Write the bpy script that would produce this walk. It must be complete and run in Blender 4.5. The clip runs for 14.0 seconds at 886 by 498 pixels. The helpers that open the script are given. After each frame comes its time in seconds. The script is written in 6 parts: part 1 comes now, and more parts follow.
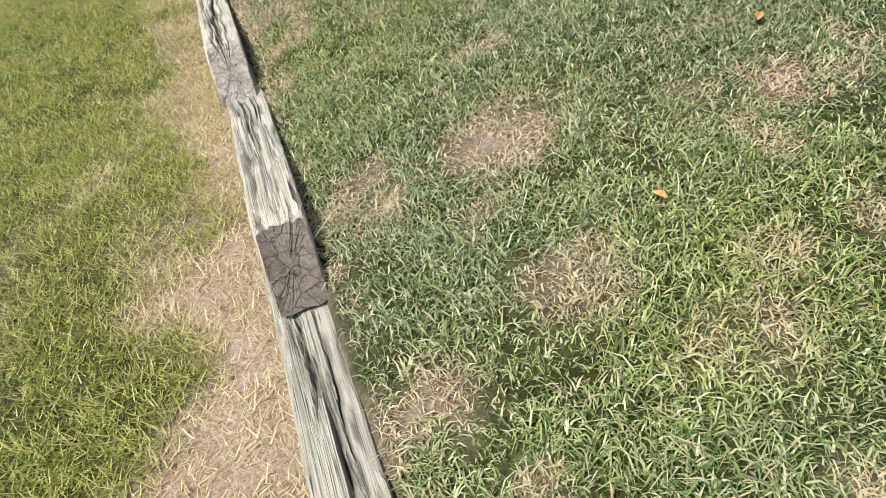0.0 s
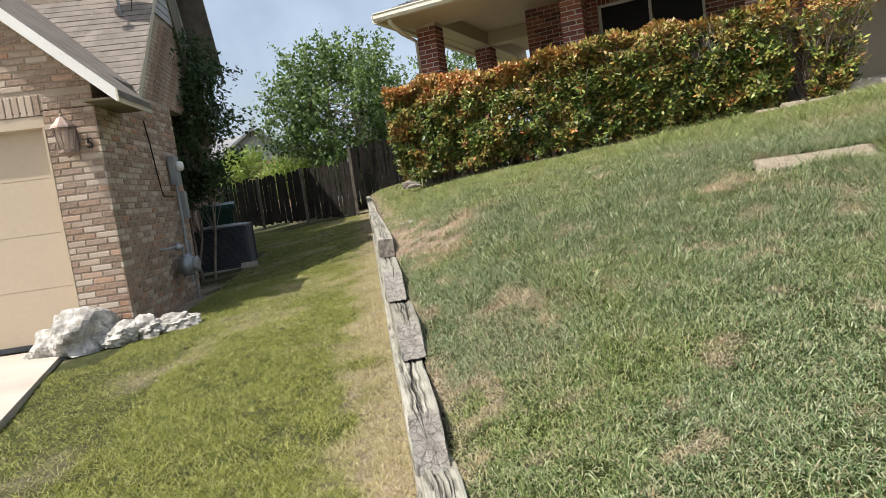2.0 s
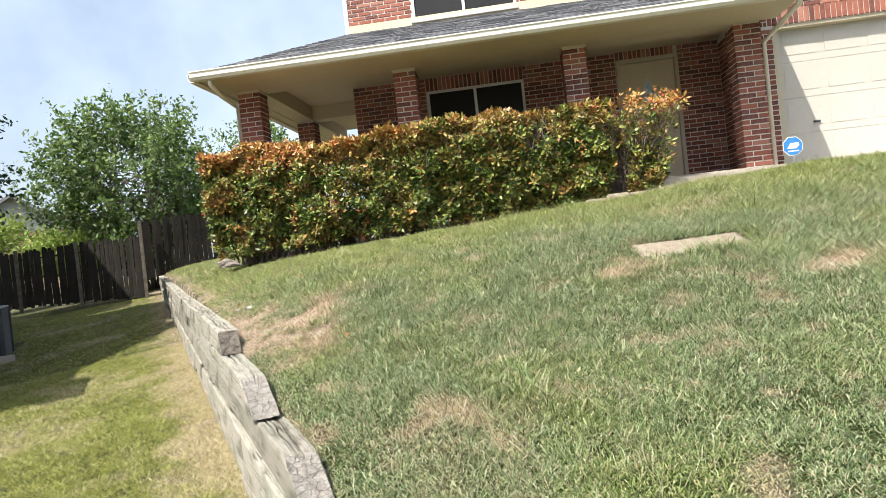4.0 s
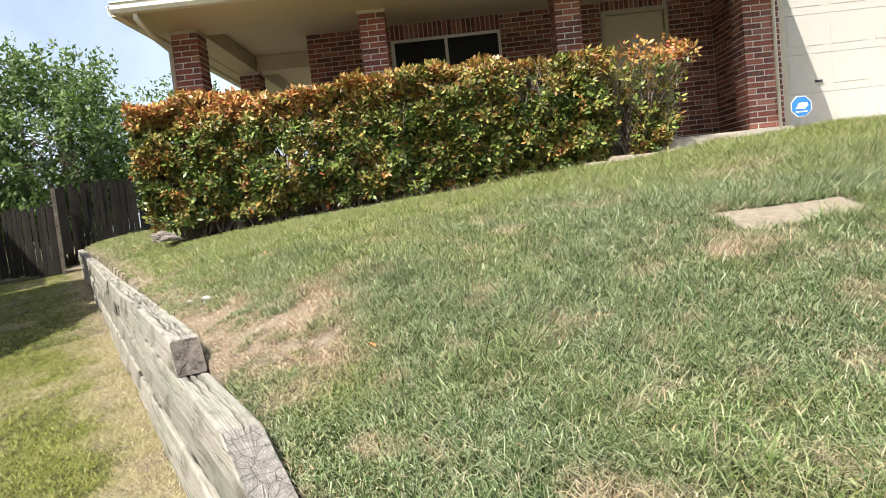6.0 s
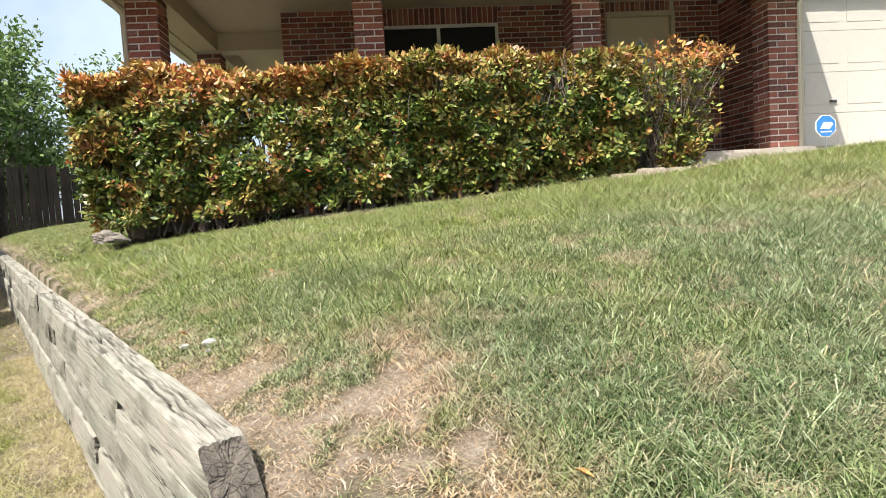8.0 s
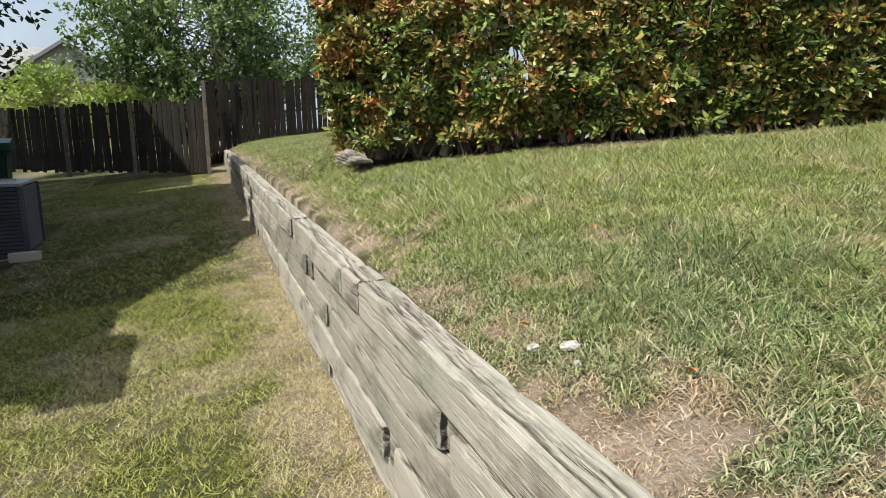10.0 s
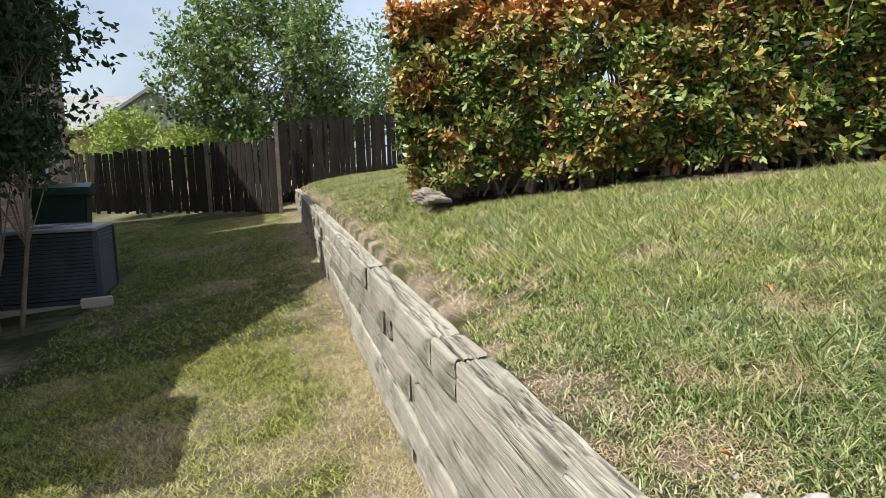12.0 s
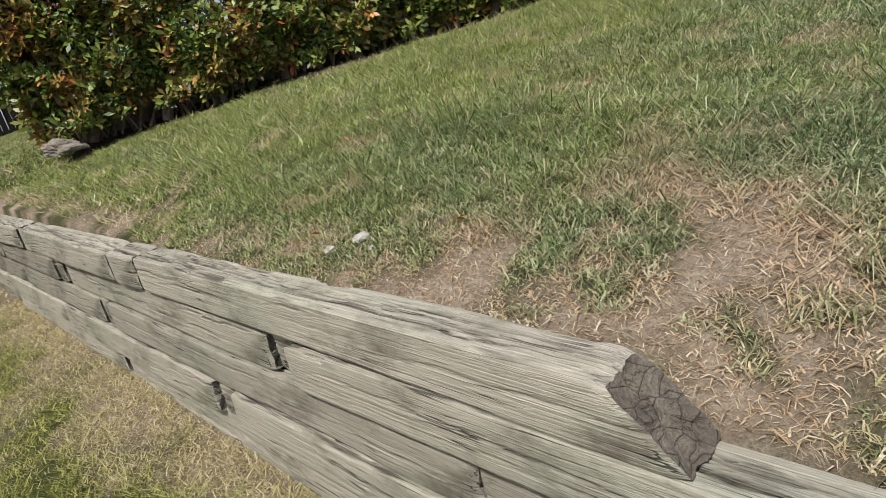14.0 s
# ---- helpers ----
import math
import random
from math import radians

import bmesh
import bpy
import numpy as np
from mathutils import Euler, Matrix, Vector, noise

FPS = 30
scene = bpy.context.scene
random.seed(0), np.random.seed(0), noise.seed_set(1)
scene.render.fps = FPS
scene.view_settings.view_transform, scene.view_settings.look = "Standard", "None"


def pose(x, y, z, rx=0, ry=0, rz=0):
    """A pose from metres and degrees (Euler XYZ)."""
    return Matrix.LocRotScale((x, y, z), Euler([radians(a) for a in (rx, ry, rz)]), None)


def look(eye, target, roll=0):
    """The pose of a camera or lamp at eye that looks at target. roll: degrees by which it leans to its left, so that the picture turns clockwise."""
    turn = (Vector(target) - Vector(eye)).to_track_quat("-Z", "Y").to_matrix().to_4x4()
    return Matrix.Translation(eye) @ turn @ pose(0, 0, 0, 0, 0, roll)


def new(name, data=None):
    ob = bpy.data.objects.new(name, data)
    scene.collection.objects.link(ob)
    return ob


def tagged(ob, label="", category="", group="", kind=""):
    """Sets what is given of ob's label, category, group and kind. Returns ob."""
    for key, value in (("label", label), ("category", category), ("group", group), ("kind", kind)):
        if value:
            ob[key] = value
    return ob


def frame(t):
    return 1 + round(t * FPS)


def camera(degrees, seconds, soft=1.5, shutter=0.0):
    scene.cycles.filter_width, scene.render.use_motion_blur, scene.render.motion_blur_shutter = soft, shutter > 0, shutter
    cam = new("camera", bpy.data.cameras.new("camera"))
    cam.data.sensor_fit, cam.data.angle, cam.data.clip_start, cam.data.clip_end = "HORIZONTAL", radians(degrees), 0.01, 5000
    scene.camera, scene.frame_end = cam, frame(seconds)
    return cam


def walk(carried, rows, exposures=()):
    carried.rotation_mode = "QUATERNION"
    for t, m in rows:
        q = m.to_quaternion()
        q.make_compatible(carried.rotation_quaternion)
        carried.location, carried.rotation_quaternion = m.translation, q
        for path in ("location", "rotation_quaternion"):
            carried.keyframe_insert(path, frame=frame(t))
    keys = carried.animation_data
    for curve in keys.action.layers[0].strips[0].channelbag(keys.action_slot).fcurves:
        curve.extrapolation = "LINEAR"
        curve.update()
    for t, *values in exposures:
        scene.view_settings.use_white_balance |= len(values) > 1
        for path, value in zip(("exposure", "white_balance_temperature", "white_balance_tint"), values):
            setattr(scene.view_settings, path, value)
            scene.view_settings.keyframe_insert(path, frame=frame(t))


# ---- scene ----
cam = camera(70.7, 14.0, 0.85)
PATH = [
    (0, (2.251, 0.541, 1.184), (1.759, 2.038, -0.048), -10.1),
    (0.5, (2.201, 0.564, 1.195), (1.513, 2.004, -0.01), -6.0),
    (0.9, (2.215, 0.569, 1.264), (1.32, 2.105, 0.346), -8.7),
    (1, (2.214, 0.559, 1.284), (1.276, 2.14, 0.497), -9.3),
    (1.5, (2.219, 0.476, 1.304), (1.133, 2.106, 0.897), -10.7),
    (2, (2.058, 0.533, 1.32), (1.193, 2.325, 1.111), -7.6),
    (2.5, (1.908, 0.619, 1.364), (1.237, 2.503, 1.355), -6.6),
    (3, (1.797, 0.743, 1.363), (1.211, 2.655, 1.366), -7.7),
    (3.4, (1.628, 0.866, 1.337), (1.154, 2.809, 1.302), -5.9),
    (3.5, (1.574, 0.906, 1.342), (1.165, 2.863, 1.335), -5.0),
    (3.9, (1.354, 1.029, 1.365), (1.113, 3.014, 1.342), -5.6),
    (4, (1.35, 1.075, 1.355), (1.12, 3.062, 1.33), -6.0),
    (4.2, (1.277, 1.179, 1.349), (1.082, 3.169, 1.31), -7.0),
    (6.3, (0.59, 2.293, 1.406), (0.628, 4.287, 1.26), -5.5),
    (6.5, (0.495, 2.381, 1.419), (0.589, 4.374, 1.272), -5.5),
    (7, (0.337, 2.649, 1.442), (0.479, 4.639, 1.301), -6.3),
    (7.5, (0.197, 2.936, 1.468), (0.353, 4.927, 1.35), -5.5),
    (8, (-0.019, 3.19, 1.484), (0.161, 5.176, 1.343), -3.3),
    (8.5, (-0.152, 3.452, 1.505), (-0.266, 5.424, 1.195), -3.3),
    (9, (-0.357, 3.675, 1.498), (-0.72, 5.588, 1.04), -1.9),
    (9.2, (-0.463, 3.75, 1.517), (-0.812, 5.674, 1.098), -1.5),
    (11.3, (-1.02, 4.581, 1.568), (-1.581, 6.476, 1.263), -0.0),
    (11.5, (-1.05, 4.613, 1.568), (-1.709, 6.491, 1.376), -2.0),
    (12, (-1.036, 4.596, 1.568), (-1.626, 6.49, 1.316), -1.9),
    (12.5, (-0.913, 4.416, 1.558), (-1.165, 6.349, 1.109), -2.9),
    (13, (-0.784, 4.24, 1.51), (-0.789, 6.145, 0.903), -7.1),
    (13.5, (-0.75, 4.042, 1.527), (-0.628, 5.899, 0.795), -9.5),
    (14, (-0.82, 3.905, 1.491), (-0.498, 5.777, 0.866), -13.4),
]
EXPOSURES = [(0, 0.56), (0.5, 0.34), (1.0, 0.32), (2.0, 0.45), (3.0, 0.6), (3.5, 0.7), (4.0, 0.88), (6.5, 0.85), (7.5, 0.88), (8.5, 0.7), (9.0, 0.5), (11.5, 0.55), (12.5, 0.62), (13.2, 0.45), (14, 0.03)]
walk(cam, [(t, look(eye, target, roll)) for t, eye, target, roll in PATH], EXPOSURES)

from math import cos, sin

# ---- world, sun ----
world = bpy.data.worlds.new("sky")
world.use_nodes = True
scene.world = world
SUN_DIR = Vector((-0.60, -0.80, 0.0)).normalized()
SUN_EL = radians(57.5)
sky = world.node_tree.nodes.new("ShaderNodeTexSky")
sky.sky_type = "NISHITA"
sky.sun_disc = False
sky.sun_elevation = SUN_EL
sky.sun_rotation = math.atan2(SUN_DIR.x, SUN_DIR.y)
sky.air_density, sky.dust_density, sky.ozone_density = 1.0, 5.0, 1.0
# thin uneven haze over the whole sky
haze = world.node_tree.nodes.new("ShaderNodeTexNoise")
haze.inputs["Scale"].default_value, haze.inputs["Detail"].default_value, haze.inputs["Roughness"].default_value = 2.6, 5, 0.55
veil = world.node_tree.nodes.new("ShaderNodeMapRange")
veil.inputs[1].default_value, veil.inputs[2].default_value, veil.inputs[3].default_value, veil.inputs[4].default_value = 0.35, 0.75, 0.12, 0.55
milky = world.node_tree.nodes.new("ShaderNodeMix")
milky.data_type = "RGBA"
milky.inputs[7].default_value = (7.0, 8.1, 9.4, 1)
world.node_tree.links.new(haze.outputs["Fac"], veil.inputs[0])
world.node_tree.links.new(veil.outputs[0], milky.inputs[0])
world.node_tree.links.new(sky.outputs[0], milky.inputs[6])
world.node_tree.links.new(milky.outputs[2], world.node_tree.nodes["Background"].inputs[0])
world.node_tree.nodes["Background"].inputs[1].default_value = 0.118
sun_data = bpy.data.lights.new("sun", "SUN")
sun_data.energy, sun_data.angle, sun_data.color = 5.0, radians(0.53), (1.0, 0.945, 0.865)
sun = new("sun", sun_data)
to_sun = Vector((SUN_DIR.x * cos(SUN_EL), SUN_DIR.y * cos(SUN_EL), sin(SUN_EL)))
sun.matrix_world = look(to_sun * 40, (0, 0, 0))

# ---- frames of the plan ----
# The retaining wall runs along +y of its own frame; the red brick house keeps to the world's axes.
WALL = pose(1.562, 1.423, 0, 0, 0, 32.1)
TIE_W = 0.125
rng = np.random.default_rng(7)
rnd = random.Random(11)


def W(x, y, z=0.0):
    return WALL @ Vector((x, y, z))


def WP(x, y, z=0.0, turn=0.0):
    return WALL @ pose(x, y, z, 0, 0, turn)


def smooth(a, b, x):
    t = np.clip((np.asarray(x, float) - a) / (b - a), 0, 1)
    return t * t * (3 - 2 * t)


_lat = np.random.default_rng(3).random((256, 256))


def vnoise(x, y, size):
    """Smooth value noise, 0 to 1."""
    x, y = np.asarray(x, float) / size + 57.3, np.asarray(y, float) / size + 91.7
    i, j = np.floor(x).astype(int), np.floor(y).astype(int)
    fx, fy = x - i, y - j
    fx, fy = fx * fx * (3 - 2 * fx), fy * fy * (3 - 2 * fy)
    g = lambda a, b: _lat[a % 256, b % 256]
    return (g(i, j) * (1 - fx) + g(i + 1, j) * fx) * (1 - fy) + (g(i, j + 1) * (1 - fx) + g(i + 1, j + 1) * fx) * fy


EDGE_Y = (-14, -6, -2, 0, 0.96, 1.85, 2.64, 3.8, 5, 7.3, 10, 14, 20, 30, 60)
EDGE_Z = (-0.4, -0.16, 0.10, 0.25, 0.35, 0.49, 0.63, 0.80, 0.90, 0.98, 1.06, 1.11, 1.17, 1.3, 1.4)


def upper(x, y):
    """Height of the upper lawn, in the wall's frame."""
    x, y = np.asarray(x, float), np.asarray(y, float)
    xx = np.clip(x, 0, None)
    e = np.interp(y, EDGE_Y, EDGE_Z)
    f = 0.10 * np.minimum(xx, 9.5) + 0.19 * (1 - np.exp(-xx / 0.6))
    bump = 0.05 * (vnoise(x, y, 0.9) - 0.5) + 0.025 * (vnoise(x, y, 0.3) - 0.5)
    return np.minimum(e + f, 1.86) + bump * smooth(0.05, 0.4, xx)


def lower(x, y):
    x, y = np.asarray(x, float), np.asarray(y, float)
    xx = np.clip(x, -6.0, 0)
    return 0.23 + 0.025 * np.clip(y - 4, -20, 30) + 0.095 * xx + 0.03 * (vnoise(x, y, 0.8) - 0.5) * smooth(0.0, -0.3, x)


def ground_z(x, y):
    return np.where(np.asarray(x) > TIE_W * 0.5, upper(x, y), lower(x, y))


def dryness(x, y):
    """0: green grass, 1: straw or bare."""
    x, y = np.asarray(x, float), np.asarray(y, float)
    up = x > 0.07
    n = 0.5 * vnoise(x + 40, y + 13, 1.1) + 0.3 * vnoise(x + 9, y, 0.4) + 0.2 * vnoise(x, y + 5, 0.14)
    d_up = 0.16 * smooth(0.60, 0.80, n) + 0.4 * smooth(0.70, 0.9, vnoise(x + 3, y + 8, 0.12))
    spot = lambda cx, cy, rx, ry: np.exp(-(((x - cx) / rx) ** 2 + ((y - cy) / ry) ** 2) ** 1.5)
    wob = 0.15 + 1.25 * smooth(0.25, 0.75, 0.5 * vnoise(x, y, 0.2) + 0.5 * vnoise(x + 3, y, 0.06))
    edge = 0.18 + 0.16 * smooth(3.0, 4.2, y) + 0.1 * vnoise(y, y * 0, 0.6)
    d_up = np.maximum(d_up, (0.45 + 0.4 * smooth(2.6, 4.0, y)) * wob * smooth(edge, 0.10, x))
    for cx, cy, rx, ry, a in DRY_SPOTS:
        d_up = np.maximum(d_up, a * wob * spot(cx, cy, rx, ry))
    m = 0.5 * vnoise(x, y + 40, 0.9) + 0.35 * vnoise(x + 20, y, 0.3) + 0.15 * vnoise(x, y, 0.1)
    d_lo = 0.06 + 0.42 * smooth(0.52, 0.8, m)
    strip = -0.40 - 0.15 * smooth(3, 6, y)
    d_lo = np.maximum(d_lo, (0.7 + 0.45 * smooth(1.8, 0.2, y)) * smooth(strip, -0.06, x + 0.4 * (vnoise(x, y, 0.3) - 0.5) + 0.2 * (vnoise(x, y, 0.09) - 0.5)))
    d_lo = np.maximum(d_lo, smooth(-2.5, -2.85, x + 0.3 * (vnoise(x, y, 0.5) - 0.5)) * smooth(6.3, 6.9, y) * smooth(10.5, 9.5, y) * 1.2)
    return np.clip(np.where(up, d_up, d_lo), 0, 1)


# centre, half widths and strength, in the wall's frame
DRY_SPOTS = ((0.33, 3.72, 0.29, 0.50, 1.5), (0.55, 3.95, 0.30, 0.36, 0.9), (0.30, 4.55, 0.26, 0.30, 1.1), (0.18, 4.95, 0.16, 0.30, 1.2), (0.17, 5.6, 0.14, 0.28, 0.9),
             (0.63, 0.14, 0.16, 0.13, 0.65), (1.22, -0.10, 0.13, 0.10, 0.6), (0.97, -0.05, 0.12, 0.10, 0.6), (0.26, 0.19, 0.10, 0.12, 0.8), (0.20, -0.42, 0.10, 0.10, 0.6),
             (0.53, -0.33, 0.10, 0.08, 0.5), (0.72, -0.60, 0.10, 0.07, 0.6), (0.85, -0.50, 0.08, 0.06, 0.5), (2.3, 2.8, 0.20, 0.16, 1.0), (2.58, 6.0, 0.28, 0.12, 0.7), (3.13, 2.0, 0.3, 0.14, 0.9),
             (1.37, 4.82, 0.14, 0.10, 0.5), (1.09, 2.71, 0.16, 0.08, 0.35), (0.93, 6.27, 0.12, 0.10, 0.8), (1.8, 2.93, 0.12, 0.08, 0.5), (2.6, 7.7, 0.4, 0.14, 0.6), (4.2, 4.0, 0.5, 0.14, 0.6))


def shaded_soil(x, y):
    """1 on the bare soil under the hedge, coloured darker for the shade there."""
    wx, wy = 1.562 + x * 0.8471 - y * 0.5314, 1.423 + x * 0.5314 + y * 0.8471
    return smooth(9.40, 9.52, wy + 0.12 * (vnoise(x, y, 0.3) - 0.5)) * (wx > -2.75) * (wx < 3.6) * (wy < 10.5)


def clumpy(x, y):
    """0 to 1: where the tall, bluish tufts stand."""
    return smooth(0.58, 0.78, 0.6 * vnoise(x + 70, y, 0.8) + 0.4 * vnoise(x, y + 33, 0.3))


# ---- materials ----
def nodes_of(name):
    m = bpy.data.materials.new(name)
    m.use_nodes = True
    nt = m.node_tree
    return m, nt, nt.nodes["Principled BSDF"]


def ramp(nt, fac, stops):
    r = nt.nodes.new("ShaderNodeValToRGB")
    el = r.color_ramp.elements
    while len(el) < len(stops):
        el.new(0.5)
    for e, (p, c) in zip(el, stops):
        e.position, e.color = p, (*c, 1)
    nt.links.new(fac, r.inputs[0])
    return r.outputs[0]


def tex(nt, size, detail=5, rough=0.6, stretch=(1, 1, 1), space="Object", kind="ShaderNodeTexNoise"):
    co = nt.nodes.new("ShaderNodeTexCoord")
    mp = nt.nodes.new("ShaderNodeMapping")
    mp.inputs["Scale"].default_value = stretch
    nt.links.new(co.outputs[space], mp.inputs[0])
    n = nt.nodes.new(kind)
    n.inputs["Scale"].default_value = 1 / size
    if kind == "ShaderNodeTexNoise":
        n.inputs["Detail"].default_value, n.inputs["Roughness"].default_value = detail, rough
    nt.links.new(mp.outputs[0], n.inputs["Vector"])
    return n.outputs["Fac"] if kind == "ShaderNodeTexNoise" else n.outputs["Distance"]


def mixc(nt, fac, a, b, mode="MIX"):
    n = nt.nodes.new("ShaderNodeMix")
    n.data_type, n.blend_type = "RGBA", mode
    for sock, v in ((n.inputs[0], fac), (n.inputs[6], a), (n.inputs[7], b)):
        if isinstance(v, (int, float)):
            sock.default_value = v
        elif isinstance(v, tuple):
            sock.default_value = (*v, 1)
        else:
            nt.links.new(v, sock)
    return n.outputs[2]


def bump(nt, bsdf, height, strength, dist=0.01):
    b = nt.nodes.new("ShaderNodeBump")
    b.inputs["Strength"].default_value, b.inputs["Distance"].default_value = strength, dist
    nt.links.new(height, b.inputs["Height"])
    nt.links.new(b.outputs[0], bsdf.inputs["Normal"])


def rough_stuff(name, dark, light, size, rough=0.8, relief=0.3, fine=None, metal=0.0, stain=None, stretch=(1, 1, 1), spec=0.3):
    """A surface that varies at two scales, with a fine relief."""
    m, nt, b = nodes_of(name)
    big = tex(nt, size, 4, 0.6, stretch)
    small = tex(nt, fine or size / 14, 6, 0.7, stretch)
    c = ramp(nt, big, [(0.3, dark), (0.7, light)])
    lo, hi = (0.95, 1.04) if relief <= 0.1 else (0.72, 1.15)
    c2 = ramp(nt, small, [(0.3, (lo, lo, lo)), (0.7, (hi, hi, hi))])
    c = mixc(nt, 1.0, c, c2, "MULTIPLY")
    if stain:
        s = ramp(nt, tex(nt, size * 1.7, 6, 0.7), [(0.52, (0, 0, 0)), (0.72, (1, 1, 1))])
        c = mixc(nt, s, c, stain)
    nt.links.new(c, b.inputs["Base Color"])
    b.inputs["Roughness"].default_value, b.inputs["Metallic"].default_value = rough, metal
    b.inputs["Specular IOR Level"].default_value = spec
    bump(nt, b, small, relief)
    return m


def brick_mat(name, stops, island, fleck):
    m, nt, b = nodes_of(name)
    if island:
        rand = nt.nodes.new("ShaderNodeNewGeometry").outputs["Random Per Island"]
    else:
        rand = nt.nodes.new("ShaderNodeObjectInfo").outputs["Random"]
    c = ramp(nt, rand, stops)
    n1 = tex(nt, 0.05, 6, 0.75, space="Object")
    c = mixc(nt, ramp(nt, n1, [(0.40, (0, 0, 0)), (0.72, (0.75, 0.75, 0.75))]), c, fleck)
    c = mixc(nt, 1.0, c, ramp(nt, tex(nt, 0.5, 5, 0.7), [(0.3, (0.78, 0.76, 0.74)), (0.7, (1.12, 1.1, 1.08))]), "MULTIPLY")
    g = ramp(nt, tex(nt, 0.012, 4, 0.7), [(0.3, (0.75, 0.75, 0.75)), (0.7, (1.15, 1.15, 1.15))])
    c = mixc(nt, 1.0, c, g, "MULTIPLY")
    nt.links.new(c, b.inputs["Base Color"])
    b.inputs["Roughness"].default_value = 0.88
    b.inputs["Specular IOR Level"].default_value = 0.25
    bump(nt, b, n1, 0.5, 0.008)
    return m


RED_STOPS = [(0.0, (0.085, 0.045, 0.045)), (0.22, (0.15, 0.055, 0.045)), (0.45, (0.25, 0.085, 0.06)), (0.7, (0.34, 0.13, 0.09)), (0.88, (0.40, 0.20, 0.15)), (1.0, (0.12, 0.07, 0.07))]
TAN_STOPS = [(0.0, (0.16, 0.115, 0.085)), (0.2, (0.33, 0.215, 0.145)), (0.35, (0.26, 0.19, 0.15)), (0.55, (0.42, 0.335, 0.265)), (0.78, (0.58, 0.51, 0.43)), (0.9, (0.42, 0.21, 0.12)), (1.0, (0.21, 0.16, 0.135))]
M_red = brick_mat("red_brick", RED_STOPS, False, (0.34, 0.15, 0.11))
M_red_f = brick_mat("red_brick_far", RED_STOPS, True, (0.34, 0.15, 0.11))
M_tan = brick_mat("tan_brick", TAN_STOPS, False, (0.55, 0.45, 0.36))
M_tan_f = brick_mat("tan_brick_far", TAN_STOPS, True, (0.55, 0.45, 0.36))
M_mortar = rough_stuff("mortar", (0.56, 0.52, 0.47), (0.68, 0.64, 0.59), 0.3, 0.95, 0.5, 0.01)
M_mortar_tan = rough_stuff("mortar_tan", (0.34, 0.275, 0.21), (0.46, 0.385, 0.305), 0.3, 0.95, 0.5, 0.01)
M_trim = rough_stuff("tan_paint", (0.50, 0.45, 0.33), (0.57, 0.51, 0.39), 0.8, 0.55, 0.08, 0.05)
M_soffit = rough_stuff("soffit_paint", (0.52, 0.46, 0.32), (0.58, 0.52, 0.38), 0.9, 0.6, 0.06, 0.06)
M_gutter = rough_stuff("gutter_metal", (0.62, 0.59, 0.50), (0.70, 0.67, 0.58), 0.6, 0.35, 0.05, 0.05)
M_white = rough_stuff("white_paint", (0.72, 0.71, 0.67), (0.80, 0.79, 0.75), 0.9, 0.45, 0.06, 0.04)
M_gwhite = rough_stuff("garage_white", (0.47, 0.45, 0.40), (0.51, 0.49, 0.44), 1.0, 0.5, 0.05, 0.05)
M_concrete = rough_stuff("concrete", (0.38, 0.335, 0.285), (0.50, 0.455, 0.40), 0.9, 0.9, 0.35, 0.012, stain=(0.30, 0.25, 0.21))
M_door = rough_stuff("door_paint", (0.56, 0.49, 0.35), (0.62, 0.55, 0.40), 0.7, 0.45, 0.05, 0.05)
M_gdoor = rough_stuff("garage_tan", (0.47, 0.385, 0.28), (0.52, 0.43, 0.32), 1.2, 0.5, 0.06, 0.05)
M_shingle = rough_stuff("grey_shingle", (0.10, 0.105, 0.115), (0.19, 0.195, 0.205), 0.25, 0.95, 0.7, 0.008)
M_shingle_tan = rough_stuff("brown_shingle", (0.15, 0.128, 0.11), (0.26, 0.228, 0.198), 0.3, 0.95, 0.7, 0.008)
M_far_roof = rough_stuff("pale_grey_shingle", (0.19, 0.195, 0.20), (0.27, 0.275, 0.28), 0.5, 0.95, 0.3, 0.03)
M_black = rough_stuff("dark_screen", (0.008, 0.008, 0.009), (0.014, 0.014, 0.016), 0.5, 0.5, 0.05, 0.002)
M_dark_metal = rough_stuff("dark_metal", (0.06, 0.064, 0.07), (0.10, 0.105, 0.115), 0.3, 0.5, 0.1, 0.02, 0.4)
M_grey_metal = rough_stuff("grey_metal", (0.26, 0.28, 0.29), (0.36, 0.38, 0.39), 0.3, 0.45, 0.08, 0.02, 0.5)
M_copper = rough_stuff("aged_bronze", (0.30, 0.22, 0.19), (0.45, 0.35, 0.31), 0.05, 0.45, 0.2, 0.01, 0.6)
M_bin = rough_stuff("green_plastic", (0.006, 0.03, 0.022), (0.012, 0.05, 0.035), 0.5, 0.4, 0.05, 0.01)
M_blue = rough_stuff("blue_paint", (0.03, 0.16, 0.45), (0.05, 0.21, 0.52), 0.1, 0.35, 0.02, 0.01)
M_siding = rough_stuff("grey_siding", (0.33, 0.33, 0.32), (0.42, 0.42, 0.41), 0.6, 0.7, 0.1, 0.02)
M_barge = rough_stuff("brown_soffit", (0.10, 0.085, 0.05), (0.15, 0.13, 0.08), 0.6, 0.7, 0.1, 0.03)
M_lime = rough_stuff("limestone", (0.22, 0.205, 0.18), (0.62, 0.60, 0.56), 0.10, 0.9, 1.0, 0.03, stain=(0.17, 0.16, 0.145))
M_stone = rough_stuff("brown_stone", (0.15, 0.13, 0.11), (0.27, 0.24, 0.205), 0.08, 0.9, 0.7, 0.02)
